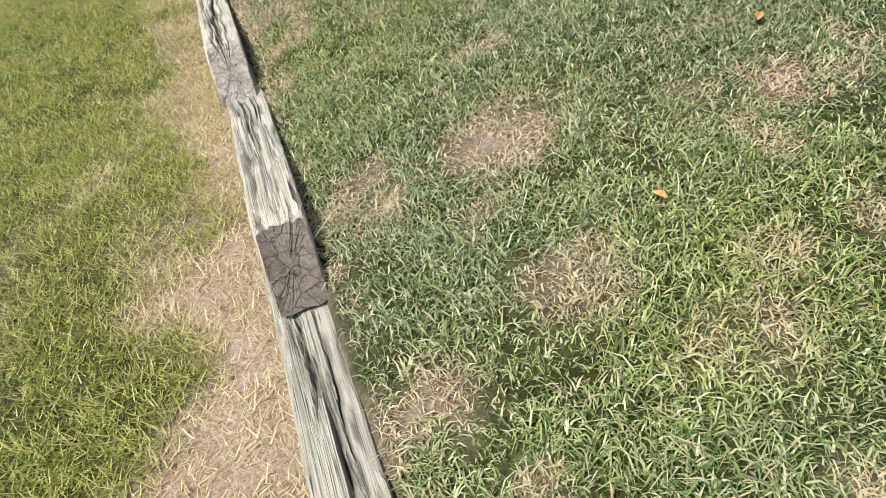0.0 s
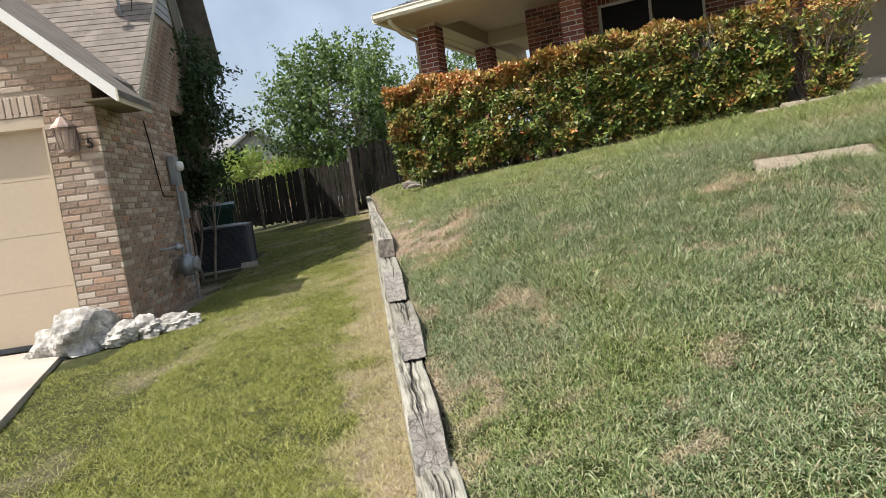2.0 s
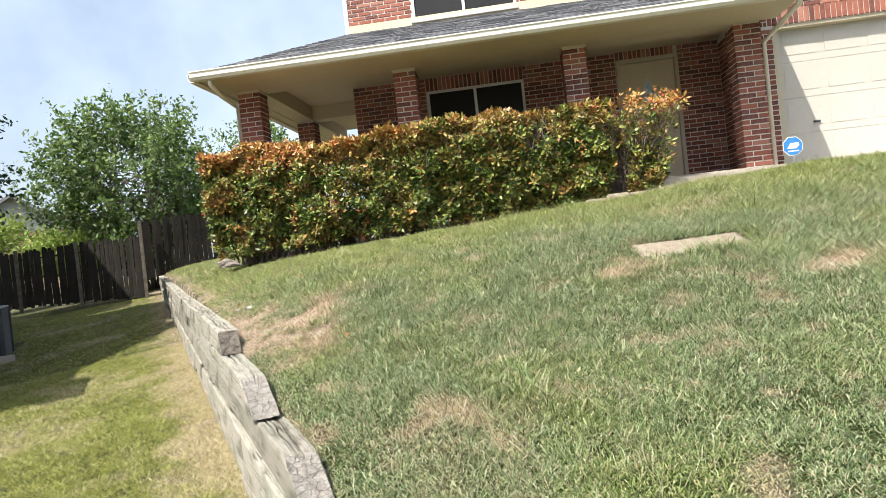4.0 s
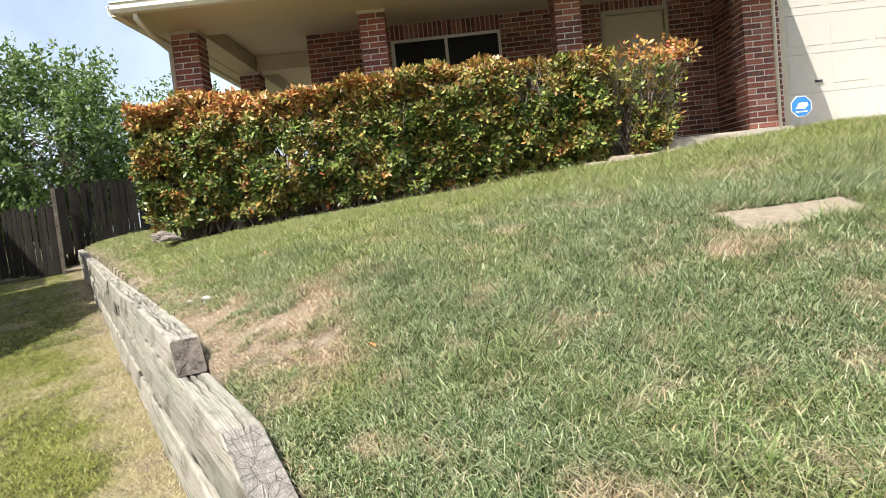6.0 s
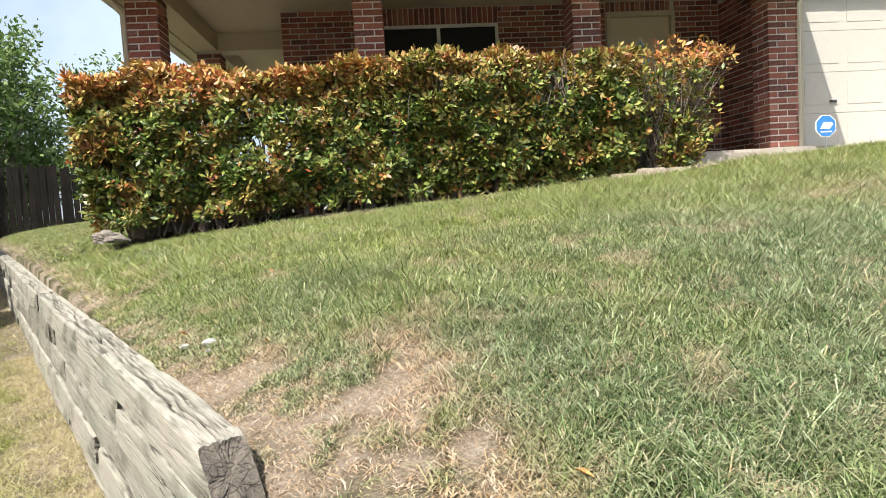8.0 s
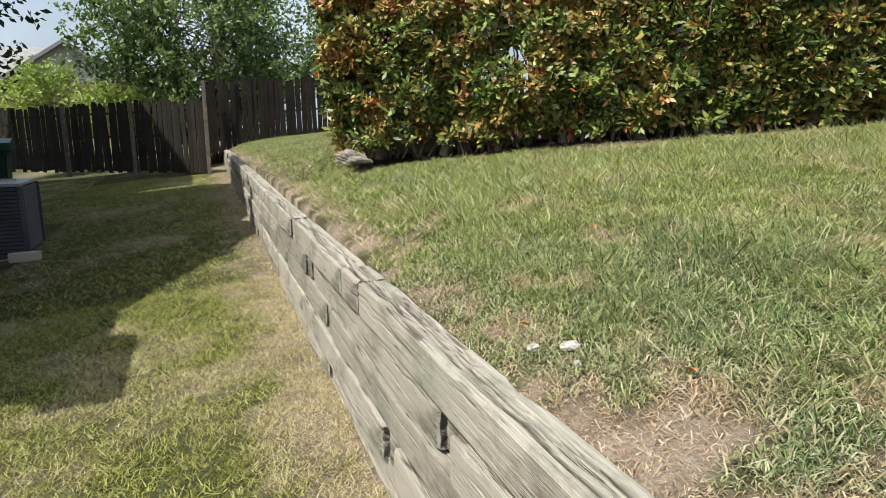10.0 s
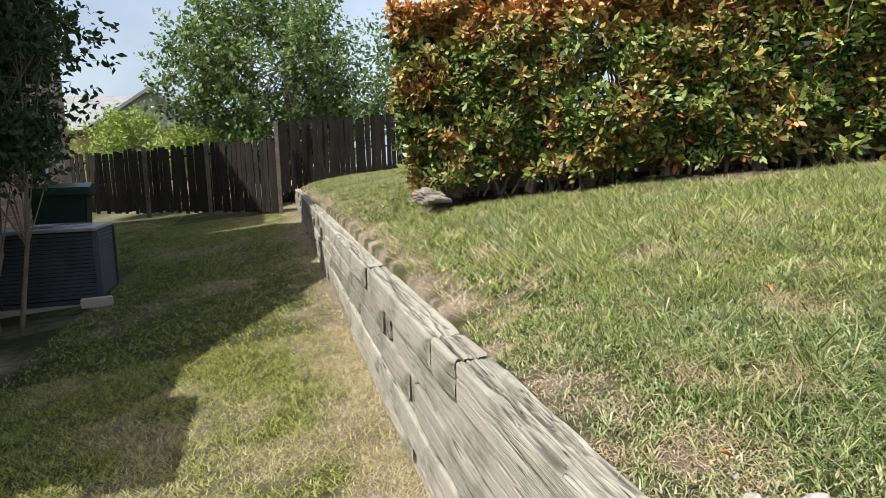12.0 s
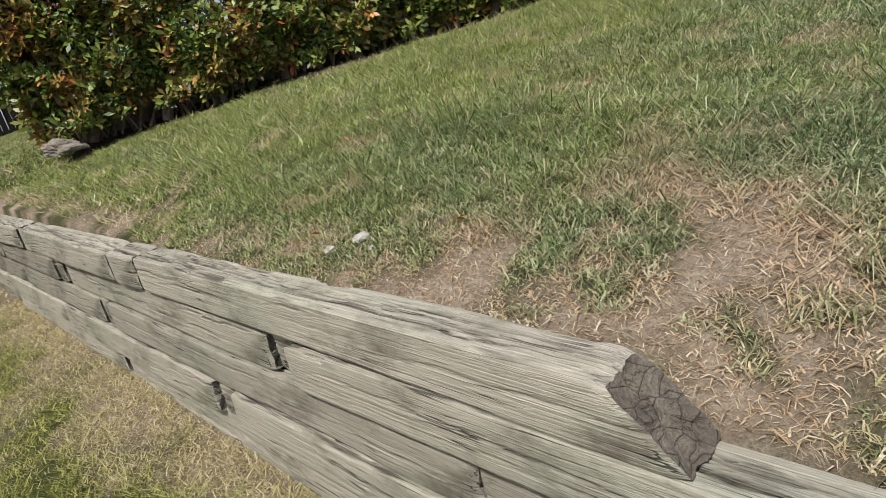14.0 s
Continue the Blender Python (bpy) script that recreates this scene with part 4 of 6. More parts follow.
def build_house():
    house = thing("house", pose(0, 0, 0), "two-storey red brick house with a covered porch and grey shingles", "house")
    DX0, DX1, DZ = 3.39, 4.43, 4.15
    WX0, WX1, WZ0, WZ1 = 0.05, 1.79, 2.75, 4.06
    x0 = -1.28
    UZ = 5.35
    uw = (-0.05, UZ, 1.80, 6.75)
    holes = [(WX0, WZ0, WX1, WZ1), (DX0, SLAB - 0.05, DX1, DZ), uw]
    part("wall", wall_with_holes(x0, 9.5, 1.2, 8.0, FW + 0.008, FW + 0.2, holes), M_mortar, house, "red brick wall")
    part("wall", box(x0 + 0.008, FW + 0.2, 1.2, x0 + 0.2, 20, 8.0), M_mortar, house, "red brick side wall")
    part("wall", box(x0 + 0.2, 19.8, 1.2, 9.5, 20, 8.0), M_mortar, house, "rear wall")
    # black sheet added behind the openings for the darkness of the rooms
    part("interior", box(x0 + 0.2, FW + 0.6, 1.2, 9.4, FW + 0.7, 8.0), M_black, house, "black sheet in place of unlit rooms")
    rel = lambda a: (a[0] - x0, a[1] - SLAB, a[2] - x0, a[3] - SLAB)
    near = lambda c: abs(c[0] + x0 - 3.9) + 0.15 * abs(c[1] - 1.6)
    lay(house, FRONT(x0, FW, SLAB), 5.12 - x0, 2.36, ME_RED, M_red_f, 300, [rel(h) for h in holes[:2]], [(WX0 - x0, WZ1 - SLAB, WX1 - x0), (DX0 - x0, DZ - SLAB, DX1 - x0)], order=near)
    lay(house, LEFT(x0, FW + 4.0, SLAB), 4.0, 2.36, ME_RED, M_red_f, 0)
    up = obj("upper_wall", None, house)
    tagged(up, "upper red brick wall")
    lay(up, FRONT(x0, FW, 5.42), 9.0, 2.4, ME_RED, M_red_f, 250, [(uw[0] - x0, -0.2, uw[2] - x0, uw[3] - 5.42)], order=lambda c: c[0] + c[1])
    lay(up, LEFT(x0, FW + 4.0, 4.6), 4.0, 3.2, ME_RED, M_red_f, 0)
    part("corner_board", box(x0 - 0.025, FW - 0.012, 5.2, x0 + 0.05, FW + 0.1, 8.0, 0.004), M_white, house, "white corner trim")
    part("flashing_board", box(x0 + 0.05, FW - 0.018, 5.24, 9.4, FW + 0.006, 5.41, 0.003), M_trim, house, "beige trim board")
    window(house, WX0, WX1, WZ0, WZ1, FW + 0.02)
    window(house, uw[0], uw[2], uw[1], uw[3], FW - 0.01)
    # door
    d = obj("door_1", None, house)
    tagged(d, "cream panelled front door with a leaded diamond glass")
    part("door_frame", box(DX0, FW - 0.03, SLAB, DX0 + 0.06, FW + 0.12, DZ, 0.006), M_trim, d)
    part("door_frame", box(DX1 - 0.06, FW - 0.03, SLAB, DX1, FW + 0.12, DZ, 0.006), M_trim, d)
    part("door_frame", box(DX0 + 0.06, FW - 0.03, DZ - 0.07, DX1 - 0.06, FW + 0.12, DZ, 0.006), M_trim, d)
    part("leaf", box(DX0 + 0.065, FW + 0.03, SLAB + 0.03, DX1 - 0.065, FW + 0.075, DZ - 0.075, 0.004), M_door, d)
    part("threshold", box(DX0 + 0.06, FW - 0.04, SLAB, DX1 - 0.06, FW + 0.1, SLAB + 0.03, 0.004), M_dark_metal, d)
    xm = (DX0 + DX1) / 2
    for px, pz, pw, ph in ((xm - 0.36, SLAB + 0.18, 0.28, 0.62), (xm + 0.08, SLAB + 0.18, 0.28, 0.62)):
        part("panel", box(px, FW + 0.022, pz, px + pw, FW + 0.036, pz + ph, 0.006), M_door, d)
    g = lathe([(0.001, -0.006), (0.15, -0.006), (0.15, 0.006), (0.001, 0.006)], 4)
    part("glass", g, M_doorglass, d, "leaded diamond glass", pose(xm, FW + 0.026, 3.46, 90, 0, 0) @ Matrix.Diagonal((1, 2.0, 1, 1)))
    rim = tube([(0.155 * cos(a), 0, 0.31 * sin(a)) for a in np.linspace(0, 2 * math.pi, 5)], 0.012, 6)
    part("glass_rim", rim, M_white, d, "", pose(xm, FW + 0.024, 3.46))
    part("knob", lathe([(0.012, 0), (0.012, 0.03), (0.032, 0.04), (0.03, 0.07), (0.01, 0.078)], 14), M_copper, d, "bronze knob", pose(DX1 - 0.14, FW + 0.03, SLAB + 0.95, 90, 0, 0), True)
    # porch
    part("porch_slab", box(-2.85, FC - 0.12, 1.3, 5.6, FW, SLAB, 0.01), M_concrete, house, "concrete porch slab")
    part("porch_slab", box(-2.85, FW, 1.3, x0, 16.0, SLAB, 0.01), M_concrete, house)
    part("porch_ceiling", box(-2.72, FC + 0.02, 4.29, 5.09, FW - 0.002, 4.33), M_soffit, house, "cream boarded porch ceiling")
    part("porch_ceiling", box(-2.72, FW, 4.29, x0 - 0.002, 16.0, 4.33), M_soffit, house)
    part("beam", box(-2.73, FC + 0.01, BEAM, 5.1, FC + 0.335, 4.289, 0.005), M_soffit, house, "cream porch beam")
    part("beam", box(-2.725, FC + 0.337, BEAM + 0.003, -2.39, 15.9, 4.288, 0.005), M_soffit, house, "cream porch beam")
    part("beam", box(-2.385, 13.2, BEAM + 0.003, x0 - 0.004, 13.5, 4.288, 0.005), M_soffit, house, "cream porch beam")
    for i, cx in enumerate((-2.715, -0.232, 2.326)):
        column(house, cx, FC, SLAB, BEAM, 75)
        part("column_cap", box(cx - 0.012, FC - 0.012, BEAM - 0.03, cx + 0.357, FC + 0.357, BEAM + 0.02, 0.004), M_trim, house)
    column(house, -2.70, 13.18, SLAB, BEAM, 0)
    part("soffit", box(-2.93, 9.62, 4.02, 5.34, FC + 0.008, 4.05), M_soffit, house, "cream painted soffit")
    part("soffit", box(-2.93, FC + 0.012, 4.02, -2.735, 16.0, 4.05), M_soffit, house)
    # gutter with a rolled lip, and downspouts
    gut = [(0, 0), (-0.085, 0.0), (-0.115, 0.04), (-0.115, 0.10), (-0.128, 0.108), (-0.128, 0.125), (-0.108, 0.125), (-0.104, 0.06), (-0.08, 0.012), (-0.006, 0.012), (-0.006, 0.125), (0, 0.125)]
    part("gutter", prism([(9.615 + a, 3.985 + b) for a, b in gut], "x", -2.96, 5.32), M_gutter, house, "cream metal gutter")
    part("gutter", prism([(-2.935 + a, 3.985 + b) for a, b in gut], "y", 9.62, 16.0), M_gutter, house, "cream metal gutter")
    part("fascia", box(-2.932, 9.617, 3.99, 5.34, 9.64, 4.13), M_trim, house)
    part("fascia", box(-2.932, 9.642, 3.99, -2.91, 16.0, 4.13), M_trim, house)
    part("downspout", tube([(-2.72, 9.6, 3.99), (-2.72, 9.62, 3.93), (-2.74, 10.0, 3.84), (-2.755, FC + 0.05, 3.78), (-2.755, FC + 0.05, SLAB)], 0.036, 8), M_gutter, house, "cream downspout", soft=True)
    part("downspout", tube([(5.27, 9.58, 4.0), (5.27, 9.62, 3.92), (5.2, 10.3, 3.78), (5.17, FC + 0.06, 3.7), (5.17, FC + 0.06, 1.9)], 0.036, 8), M_gutter, house, "cream downspout", soft=True)
    # porch roof: front slope with a hip, and the side slope
    zw = 5.27
    hip = bmesh.new()
    vs = [hip.verts.new(p) for p in ((-2.96, 9.58, 4.10), (5.35, 9.58, 4.10), (5.35, FW, zw), (x0, FW, zw), (-2.96, 16.0, 4.10), (x0, 16.0, zw))]
    hip.faces.new((vs[0], vs[1], vs[2], vs[3]))
    hip.faces.new((vs[0], vs[3], vs[5], vs[4]))
    part("roof", hip, M_shingle, house, "grey shingled porch roof")
    slope = Vector((0, FW - 9.58, zw - 4.10))
    kx = (x0 + 2.96) / slope.length
    shingle_rows(house, (-2.96, 9.58, 4.10), (1, 0, 0), slope, 8.3, slope.length, M_shingle, clip=lambda d: (d * kx, 8.31))
    # garage wing
    part("garage_core", box(5.118, 10.98, 1.6, 5.47, FW + 0.1, 4.3), M_mortar, house)
    lay(house, LEFT(5.11, FW, SLAB), FW - 10.87, 2.3, ME_RED, M_red_f, 200)
    lay(house, FRONT(5.11, 10.975, 1.88), 0.37, 2.15, ME_RED, M_red_f, 60)
    c4 = obj("column", None, house)
    tagged(c4, "wide red brick pier beside the garage")
    part("core", box(4.762, FC + 0.008, 1.86, 5.12, FC + 0.34, 4.02), M_mortar, c4)
    lay(c4, FRONT(4.755, FC, 1.88), 0.375, 2.15, ME_RED, M_red_f, 120)
    lay(c4, LEFT(4.755, FC + 0.345, 1.88), 0.345, 2.15, ME_RED, M_red_f, 120)
    lay(c4, RIGHT(5.13, FC, 1.88), 0.345, 2.15, ME_RED, M_red_f, 0)
    part("lintel", box(5.12, 10.99, 4.03, 9.5, 11.2, 5.1), M_mortar, house)
    lay(house, FRONT(5.11, 10.975, 4.04), 4.3, 1.05, ME_RED, M_red_f, 60, soldier=[(0.3, 0.0, 4.2)])
    gd = obj("door_2", None, house)
    tagged(gd, "white sectional garage door")
    for i in range(4):
        za = 1.87 + i * 0.54
        part("door_panel", box(5.55, 11.13, za + 0.001, 9.3, 11.18, za + 0.539, 0.003), M_gwhite, gd)
        for j in range(6):
            xa = 5.64 + j * 0.61
            part("raised_panel", box(xa, 11.126, za + 0.11, xa + 0.5, 11.135, za + 0.43, 0.004), M_gwhite, gd)
    part("jamb", box(5.475, 11.0, 1.87, 5.549, 11.16, 4.03, 0.004), M_trim, gd)
    part("head_trim", box(5.549, 11.0, 3.985, 9.4, 11.16, 4.03, 0.004), M_trim, gd)
    part("latch", box(5.99, 11.10, 2.55, 6.09, 11.131, 2.58, 0.006), M_dark_metal, gd)
    part("roof", prism([(10.9, 5.18), (12.3, 5.9), (12.3, 5.8), (10.9, 5.1)], "x", 5.36, 9.5), M_shingle, house)
    part("foundation", box(-2.84, 10.43, 1.1, 5.6, 10.46, 1.9), M_concrete, house)


build_house()


def slab(name, pts, z, thick, mat, label, at=None):
    ob = part(name, prism(pts, "z", -thick, 0), mat, None, "", (at or pose(0, 0, 0)) @ pose(0, 0, z))
    return tagged(ob, label, name.split("_")[-1], kind="structure")


slab("walkway", [(3.15, 9.62), (12, 9.62), (12, 10.15), (5.4, 10.12), (4.65, 10.38), (3.15, 10.38)], 1.86, 0.3, M_concrete, "pale concrete front walk beside the porch")
slab("driveway", [(5.62, 10.16), (12, 10.19), (12, 11.12), (5.56, 11.12)], 1.868, 0.3, M_concrete, "pale concrete apron at the white garage door")


# ---- the tan brick house next door (the wall's frame) ----
def build_neighbour():
    nb = thing("house", WALL, "tan brick house next door with brown shingles and garage", "house")
    X, Y, Z0 = -2.97, 6.70, 0.0
    GX1, GT = -3.54, 2.68
    # front wall with the garage opening, and its gable
    part("wall", wall_with_holes(-9.5, X - 0.008, -0.2, 2.72, Y + 0.008, Y + 0.25, [(-8.4, -0.2, GX1, GT)]), M_mortar_tan, nb, "tan brick front wall")
    AX = -5.75
    AZ = 2.72 + (X + 0.2 - AX) * 0.94
    part("gable", prism([(X - 0.008, 2.73), (X - 0.008, 3.02), (AX, 5.62), (2 * AX - X, 3.02), (2 * AX - X, 2.73)], "y", Y + 0.008, Y + 0.25), M_mortar_tan, nb)
    order = lambda c: abs(c[0] - 5.6)
    lay(nb, FRONT(-9.5, Y, Z0), 9.5 + X, 2.72 + 0.2, ME_TAN, M_tan_f, 300, [(1.1, -0.3, 9.5 + GX1, GT)], [(1.1, GT, 9.5 + GX1 + 0.02)], order=order)
    rows = int((AZ - 0.2 - 2.95) / COURSE)
    gx = obj("gable_brick", None, nb)
    tagged(gx, "tan brick gable over the garage")
    for i in range(rows):
        zz = 2.96 + i * COURSE
        half = min(X - AX, (5.60 - zz - 0.03) / 0.94)
        lay(gx, FRONT(AX - half, Y, zz), 2 * half, COURSE, ME_TAN, M_tan_f, 5 if i < 14 else 0, order=lambda c: -c[0])
    # side wall, under the main gable
    part("wall", box(X - 0.25, Y + 0.25, -0.3, X - 0.008, 9.72, 3.1), M_mortar_tan, nb, "tan brick side wall")
    lay(nb, RIGHT(X, Y, Z0), 3.02, 3.1, ME_TAN, M_tan_f, 300, order=lambda c: c[0] * 0.6 + abs(c[1] - 1))
    RY, RZ = 10.72, 5.98
    part("gable", prism([(Y + 1.4, 3.08), (RY, RZ - 0.18), (RY + 1.2, 3.3), (11.35, 3.08)], "x", X - 0.2, X - 0.012), M_mortar_tan, nb)
    rows = int(1.5 / COURSE)
    for i in range(rows):
        zz = 3.1 + i * COURSE
        a, b = 8.17 + (zz - 3.15) / 1.02 + 0.05, 11.6
        lay(gx, RIGHT(X - 0.004, a, zz), b - a, COURSE, ME_TAN, M_tan_f, 0)
    # lap siding at the top of the gable
    for i in range(10):
        zz = 4.62 + i * 0.13
        a, b = 8.17 + (zz - 3.15) / 1.02 + 0.12, RY + 0.2 * (RZ - zz) - 0.2
        if b > a + 0.1:
            part("siding_board", prism([(X - 0.012, zz), (X + 0.022, zz), (X + 0.008, zz + 0.128), (X - 0.012, zz + 0.128)], "y", a, b), M_siding, nb)
    # main roof, both slopes
    E0 = (8.02, 3.0)
    part("roof", prism([(E0[0], E0[1]), (RY, RZ), (RY, RZ - 0.07), (E0[0] + 0.06, E0[1] - 0.04)], "x", -12, X + 0.06), M_shingle_tan, nb, "brown shingled main roof")
    up = Vector((0, RY - E0[0], RZ - E0[1]))
    shingle_rows(nb, (-12, E0[0], E0[1]), (1, 0, 0), up, 9.1, up.length, M_shingle_tan, seed=4, lift=0.009)
    part("roof", prism([(RY, RZ), (RY + 1.9, RZ - 3.1), (RY + 1.9, RZ - 3.25), (RY, RZ - 0.14)], "x", -12, X - 0.02), M_barge, nb, "brown soffit of the rear slope")
    part("barge_board", prism([(RY - 0.05, RZ + 0.04), (RY + 1.35, RZ - 2.95), (RY + 0.65, RZ - 2.95), (RY - 0.3, RZ - 0.55)], "x", X - 0.015, X + 0.045), M_barge, nb, "brown barge board")
    part("rake_trim", prism([(E0[0], E0[1] - 0.0), (RY, RZ), (RY, RZ - 0.10), (E0[0] + 0.08, E0[1] - 0.08)], "x", X + 0.061, X + 0.075), M_trim, nb)
    # front gable roof with its white rake board
    EX = -2.60
    EZ = 2.70
    yf = Y - 0.32
    part("rake_board", prism([(EX, EZ - 0.02), (EX, EZ + 0.13), (AX, EZ + 0.15 + (EX - AX) * 0.94), (AX, EZ - 0.0 + (EX - AX) * 0.94)], "y", yf, yf + 0.03), M_white, nb, "white rake board")
    XR = X - 0.02
    part("roof", prism([(EX + 0.03, EZ + 0.1), (XR, EZ + 0.13 + (EX - XR) * 0.94), (XR, EZ + 0.06 + (EX - XR) * 0.94), (EX + 0.03, EZ + 0.03)], "y", yf + 0.031, 7.45), M_shingle_tan, nb)
    part("roof", prism([(XR, EZ + 0.13 + (EX - XR) * 0.94), (AX, EZ + 0.17 + (EX - AX) * 0.94), (AX, EZ + 0.09 + (EX - AX) * 0.94), (XR, EZ + 0.06 + (EX - XR) * 0.94)], "y", yf + 0.031, 9.6), M_shingle_tan, nb, "brown shingled garage roof")
    part("roof", prism([(2 * AX - EX, EZ + 0.1), (AX, EZ + 0.17 + (EX - AX) * 0.94), (AX, EZ + 0.09 + (EX - AX) * 0.94), (2 * AX - EX, EZ + 0.03)], "y", yf + 0.031, 9.6), M_shingle_tan, nb)
    part("rake_soffit", prism([(EX, EZ - 0.01), (AX, EZ - 0.01 + (EX - AX) * 0.94), (AX, EZ + 0.03 + (EX - AX) * 0.94), (EX, EZ + 0.03)], "y", yf + 0.031, Y + 0.02), M_trim, nb)
    part("soffit", box(X + 0.001, yf + 0.031, EZ + 0.02, EX, 7.45, EZ + 0.045), M_barge, nb, "brown eave soffit")
    part("fascia", box(EX - 0.0, yf + 0.0, EZ - 0.02, EX + 0.02, 7.46, EZ + 0.12), M_trim, nb)
    # garage door
    gd = obj("door_3", None, nb)
    tagged(gd, "tan sectional garage door, closed")
    for i in range(4):
        za = 0.06 + i * 0.64
        part("door_panel", box(-8.38, Y + 0.13, za + 0.001, GX1 - 0.02, Y + 0.18, za + 0.639, 0.0025), M_gdoor, gd)
    part("head_trim", box(-8.4, Y + 0.01, GT - 0.14, GX1, Y + 0.13, GT - 0.004, 0.005), M_gdoor, gd)
    part("jamb", box(GX1 - 0.03, Y - 0.004, 0.0, GX1 + 0.0, Y + 0.13, GT - 0.142, 0.004), M_gdoor, gd)
    part("bottom_seal", box(-8.38, Y + 0.12, 0.0, GX1 - 0.02, Y + 0.17, 0.06), M_dark_metal, gd, "black rubber seal")
    # rear wing, set back
    part("soffit", box(-4.0, 9.73, 3.08, X - 0.2, 11.9, 3.12), M_barge, nb)
    part("wall", box(-9.5, 9.74, -0.3, -4.0, 16.6, 5.1), M_mortar_tan, nb, "tan brick rear wing")
    lay(nb, RIGHT(-3.992, 9.76, 0.0), 6.84, 3.6, ME_TAN, M_tan_f, 120, [(4.95, 1.6, 5.55, 2.5)], order=lambda c: -c[1] * 0.3 - c[0])
    part("wall", box(-4.0, 9.5, -0.3, X - 0.25, 9.72, 3.1), M_mortar_tan, nb)
    w = obj("window_3", None, nb)
    tagged(w, "narrow window with a pale frame")
    part("pane", box(-4.0, 14.72, 1.63, -3.985, 15.3, 2.5), M_black, w)
    part("window_frame", box(-3.99, 14.70, 1.6, -3.96, 14.76, 2.5, 0.003), M_white, w)
    part("window_frame", box(-3.99, 15.26, 1.6, -3.96, 15.32, 2.5, 0.003), M_white, w)
    part("window_sill", box(-3.99, 14.66, 1.54, -3.93, 15.36, 1.6, 0.004), M_mortar_tan, w)
    for i in range(26):
        zz = 3.62 + i * 0.13
        a, b = max(9.8, 13.4 - (7.0 - zz) * 1.6), min(16.6, 13.4 + (7.0 - zz) * 1.6)
        part("siding_board", prism([(-4.0, zz), (-3.965, zz), (-3.98, zz + 0.128), (-4.0, zz + 0.128)], "y", a, b), M_siding, nb)
    # flat ridge and wide overhang shaped to lengthen the shade on the yard
    part("roof", prism([(9.9, 5.0), (12.6, 6.9), (15.7, 6.9), (16.95, 5.0), (16.95, 5.12), (15.7, 7.03), (12.6, 7.03), (9.9, 5.12)], "x", -9.5, -3.4), M_shingle_tan, nb)
    part("gable", prism([(9.9, 5.0), (12.6, 6.89), (15.6, 6.89), (16.6, 5.05)], "x", -4.2, -4.0), M_siding, nb)
    # unseen taller rear block, added so that its shade falls across the yard
    part("wall", box(-10.5, 16.62, -0.3, -5.9, 22.4, 8.6), M_siding, nb, "unseen grey sided rear block, added to shade the yard")
    part("roof", prism([(-10.8, 8.6), (-8.6, 9.9), (-7.8, 9.9), (-5.6, 8.6)], "y", 16.5, 22.7), M_shingle_tan, nb, "unseen brown shingled roof, added to shade the yard")
    part("baseboard_trim", box(GX1 + 0.01, Y - 0.006, 0.0, X - 0.0, Y, 0.14), M_mortar_tan, nb)


build_neighbour()
slab("driveway", [(DRIVE_EDGE(-14), -14), (DRIVE_EDGE(6.68), 6.68), (-8.6, 6.83), (-8.6, -14)], 0.0, 0.4, M_concrete, "pale concrete driveway with a control joint", WP(0, 0, 0.0))


# ---- hedge, shrubs and trees ----
def leaves(name, P, size, mat, young, parent, lying=0.5, r=None, at=None):
    """Pointed leaves, folded along the middle, at the points P."""
    r = r or np.random.default_rng(len(P))
    n = len(P)
    d = r.normal(0, 1, (n, 3))
    d[:, 2] = d[:, 2] * lying + 0.25
    d /= np.linalg.norm(d, axis=1)[:, None]
    o = r.normal(0, 1, (n, 3))
    s = np.cross(d, o)
    s /= np.linalg.norm(s, axis=1)[:, None] + 1e-9
    nn = np.cross(s, d)
    L = (size * (0.6 + 0.8 * r.random(n)))[:, None]
    Wd = L * 0.24
    base, tip = P, P + d * L
    m1 = P + d * L * 0.5 + s * Wd + nn * L * 0.06
    m2 = P + d * L * 0.5 - s * Wd + nn * L * 0.06
    V = np.stack([base, m1, tip, m2], 1).reshape(-1, 3)
    k = np.arange(n)[:, None] * 4
    F = np.concatenate([k + [0, 1, 2], k + [0, 2, 3]], 0)
    ob = soup(name, V, F, mat, {"dry": np.repeat(young, 4)}, parent, at)
    return tagged(ob, kind="stuff")


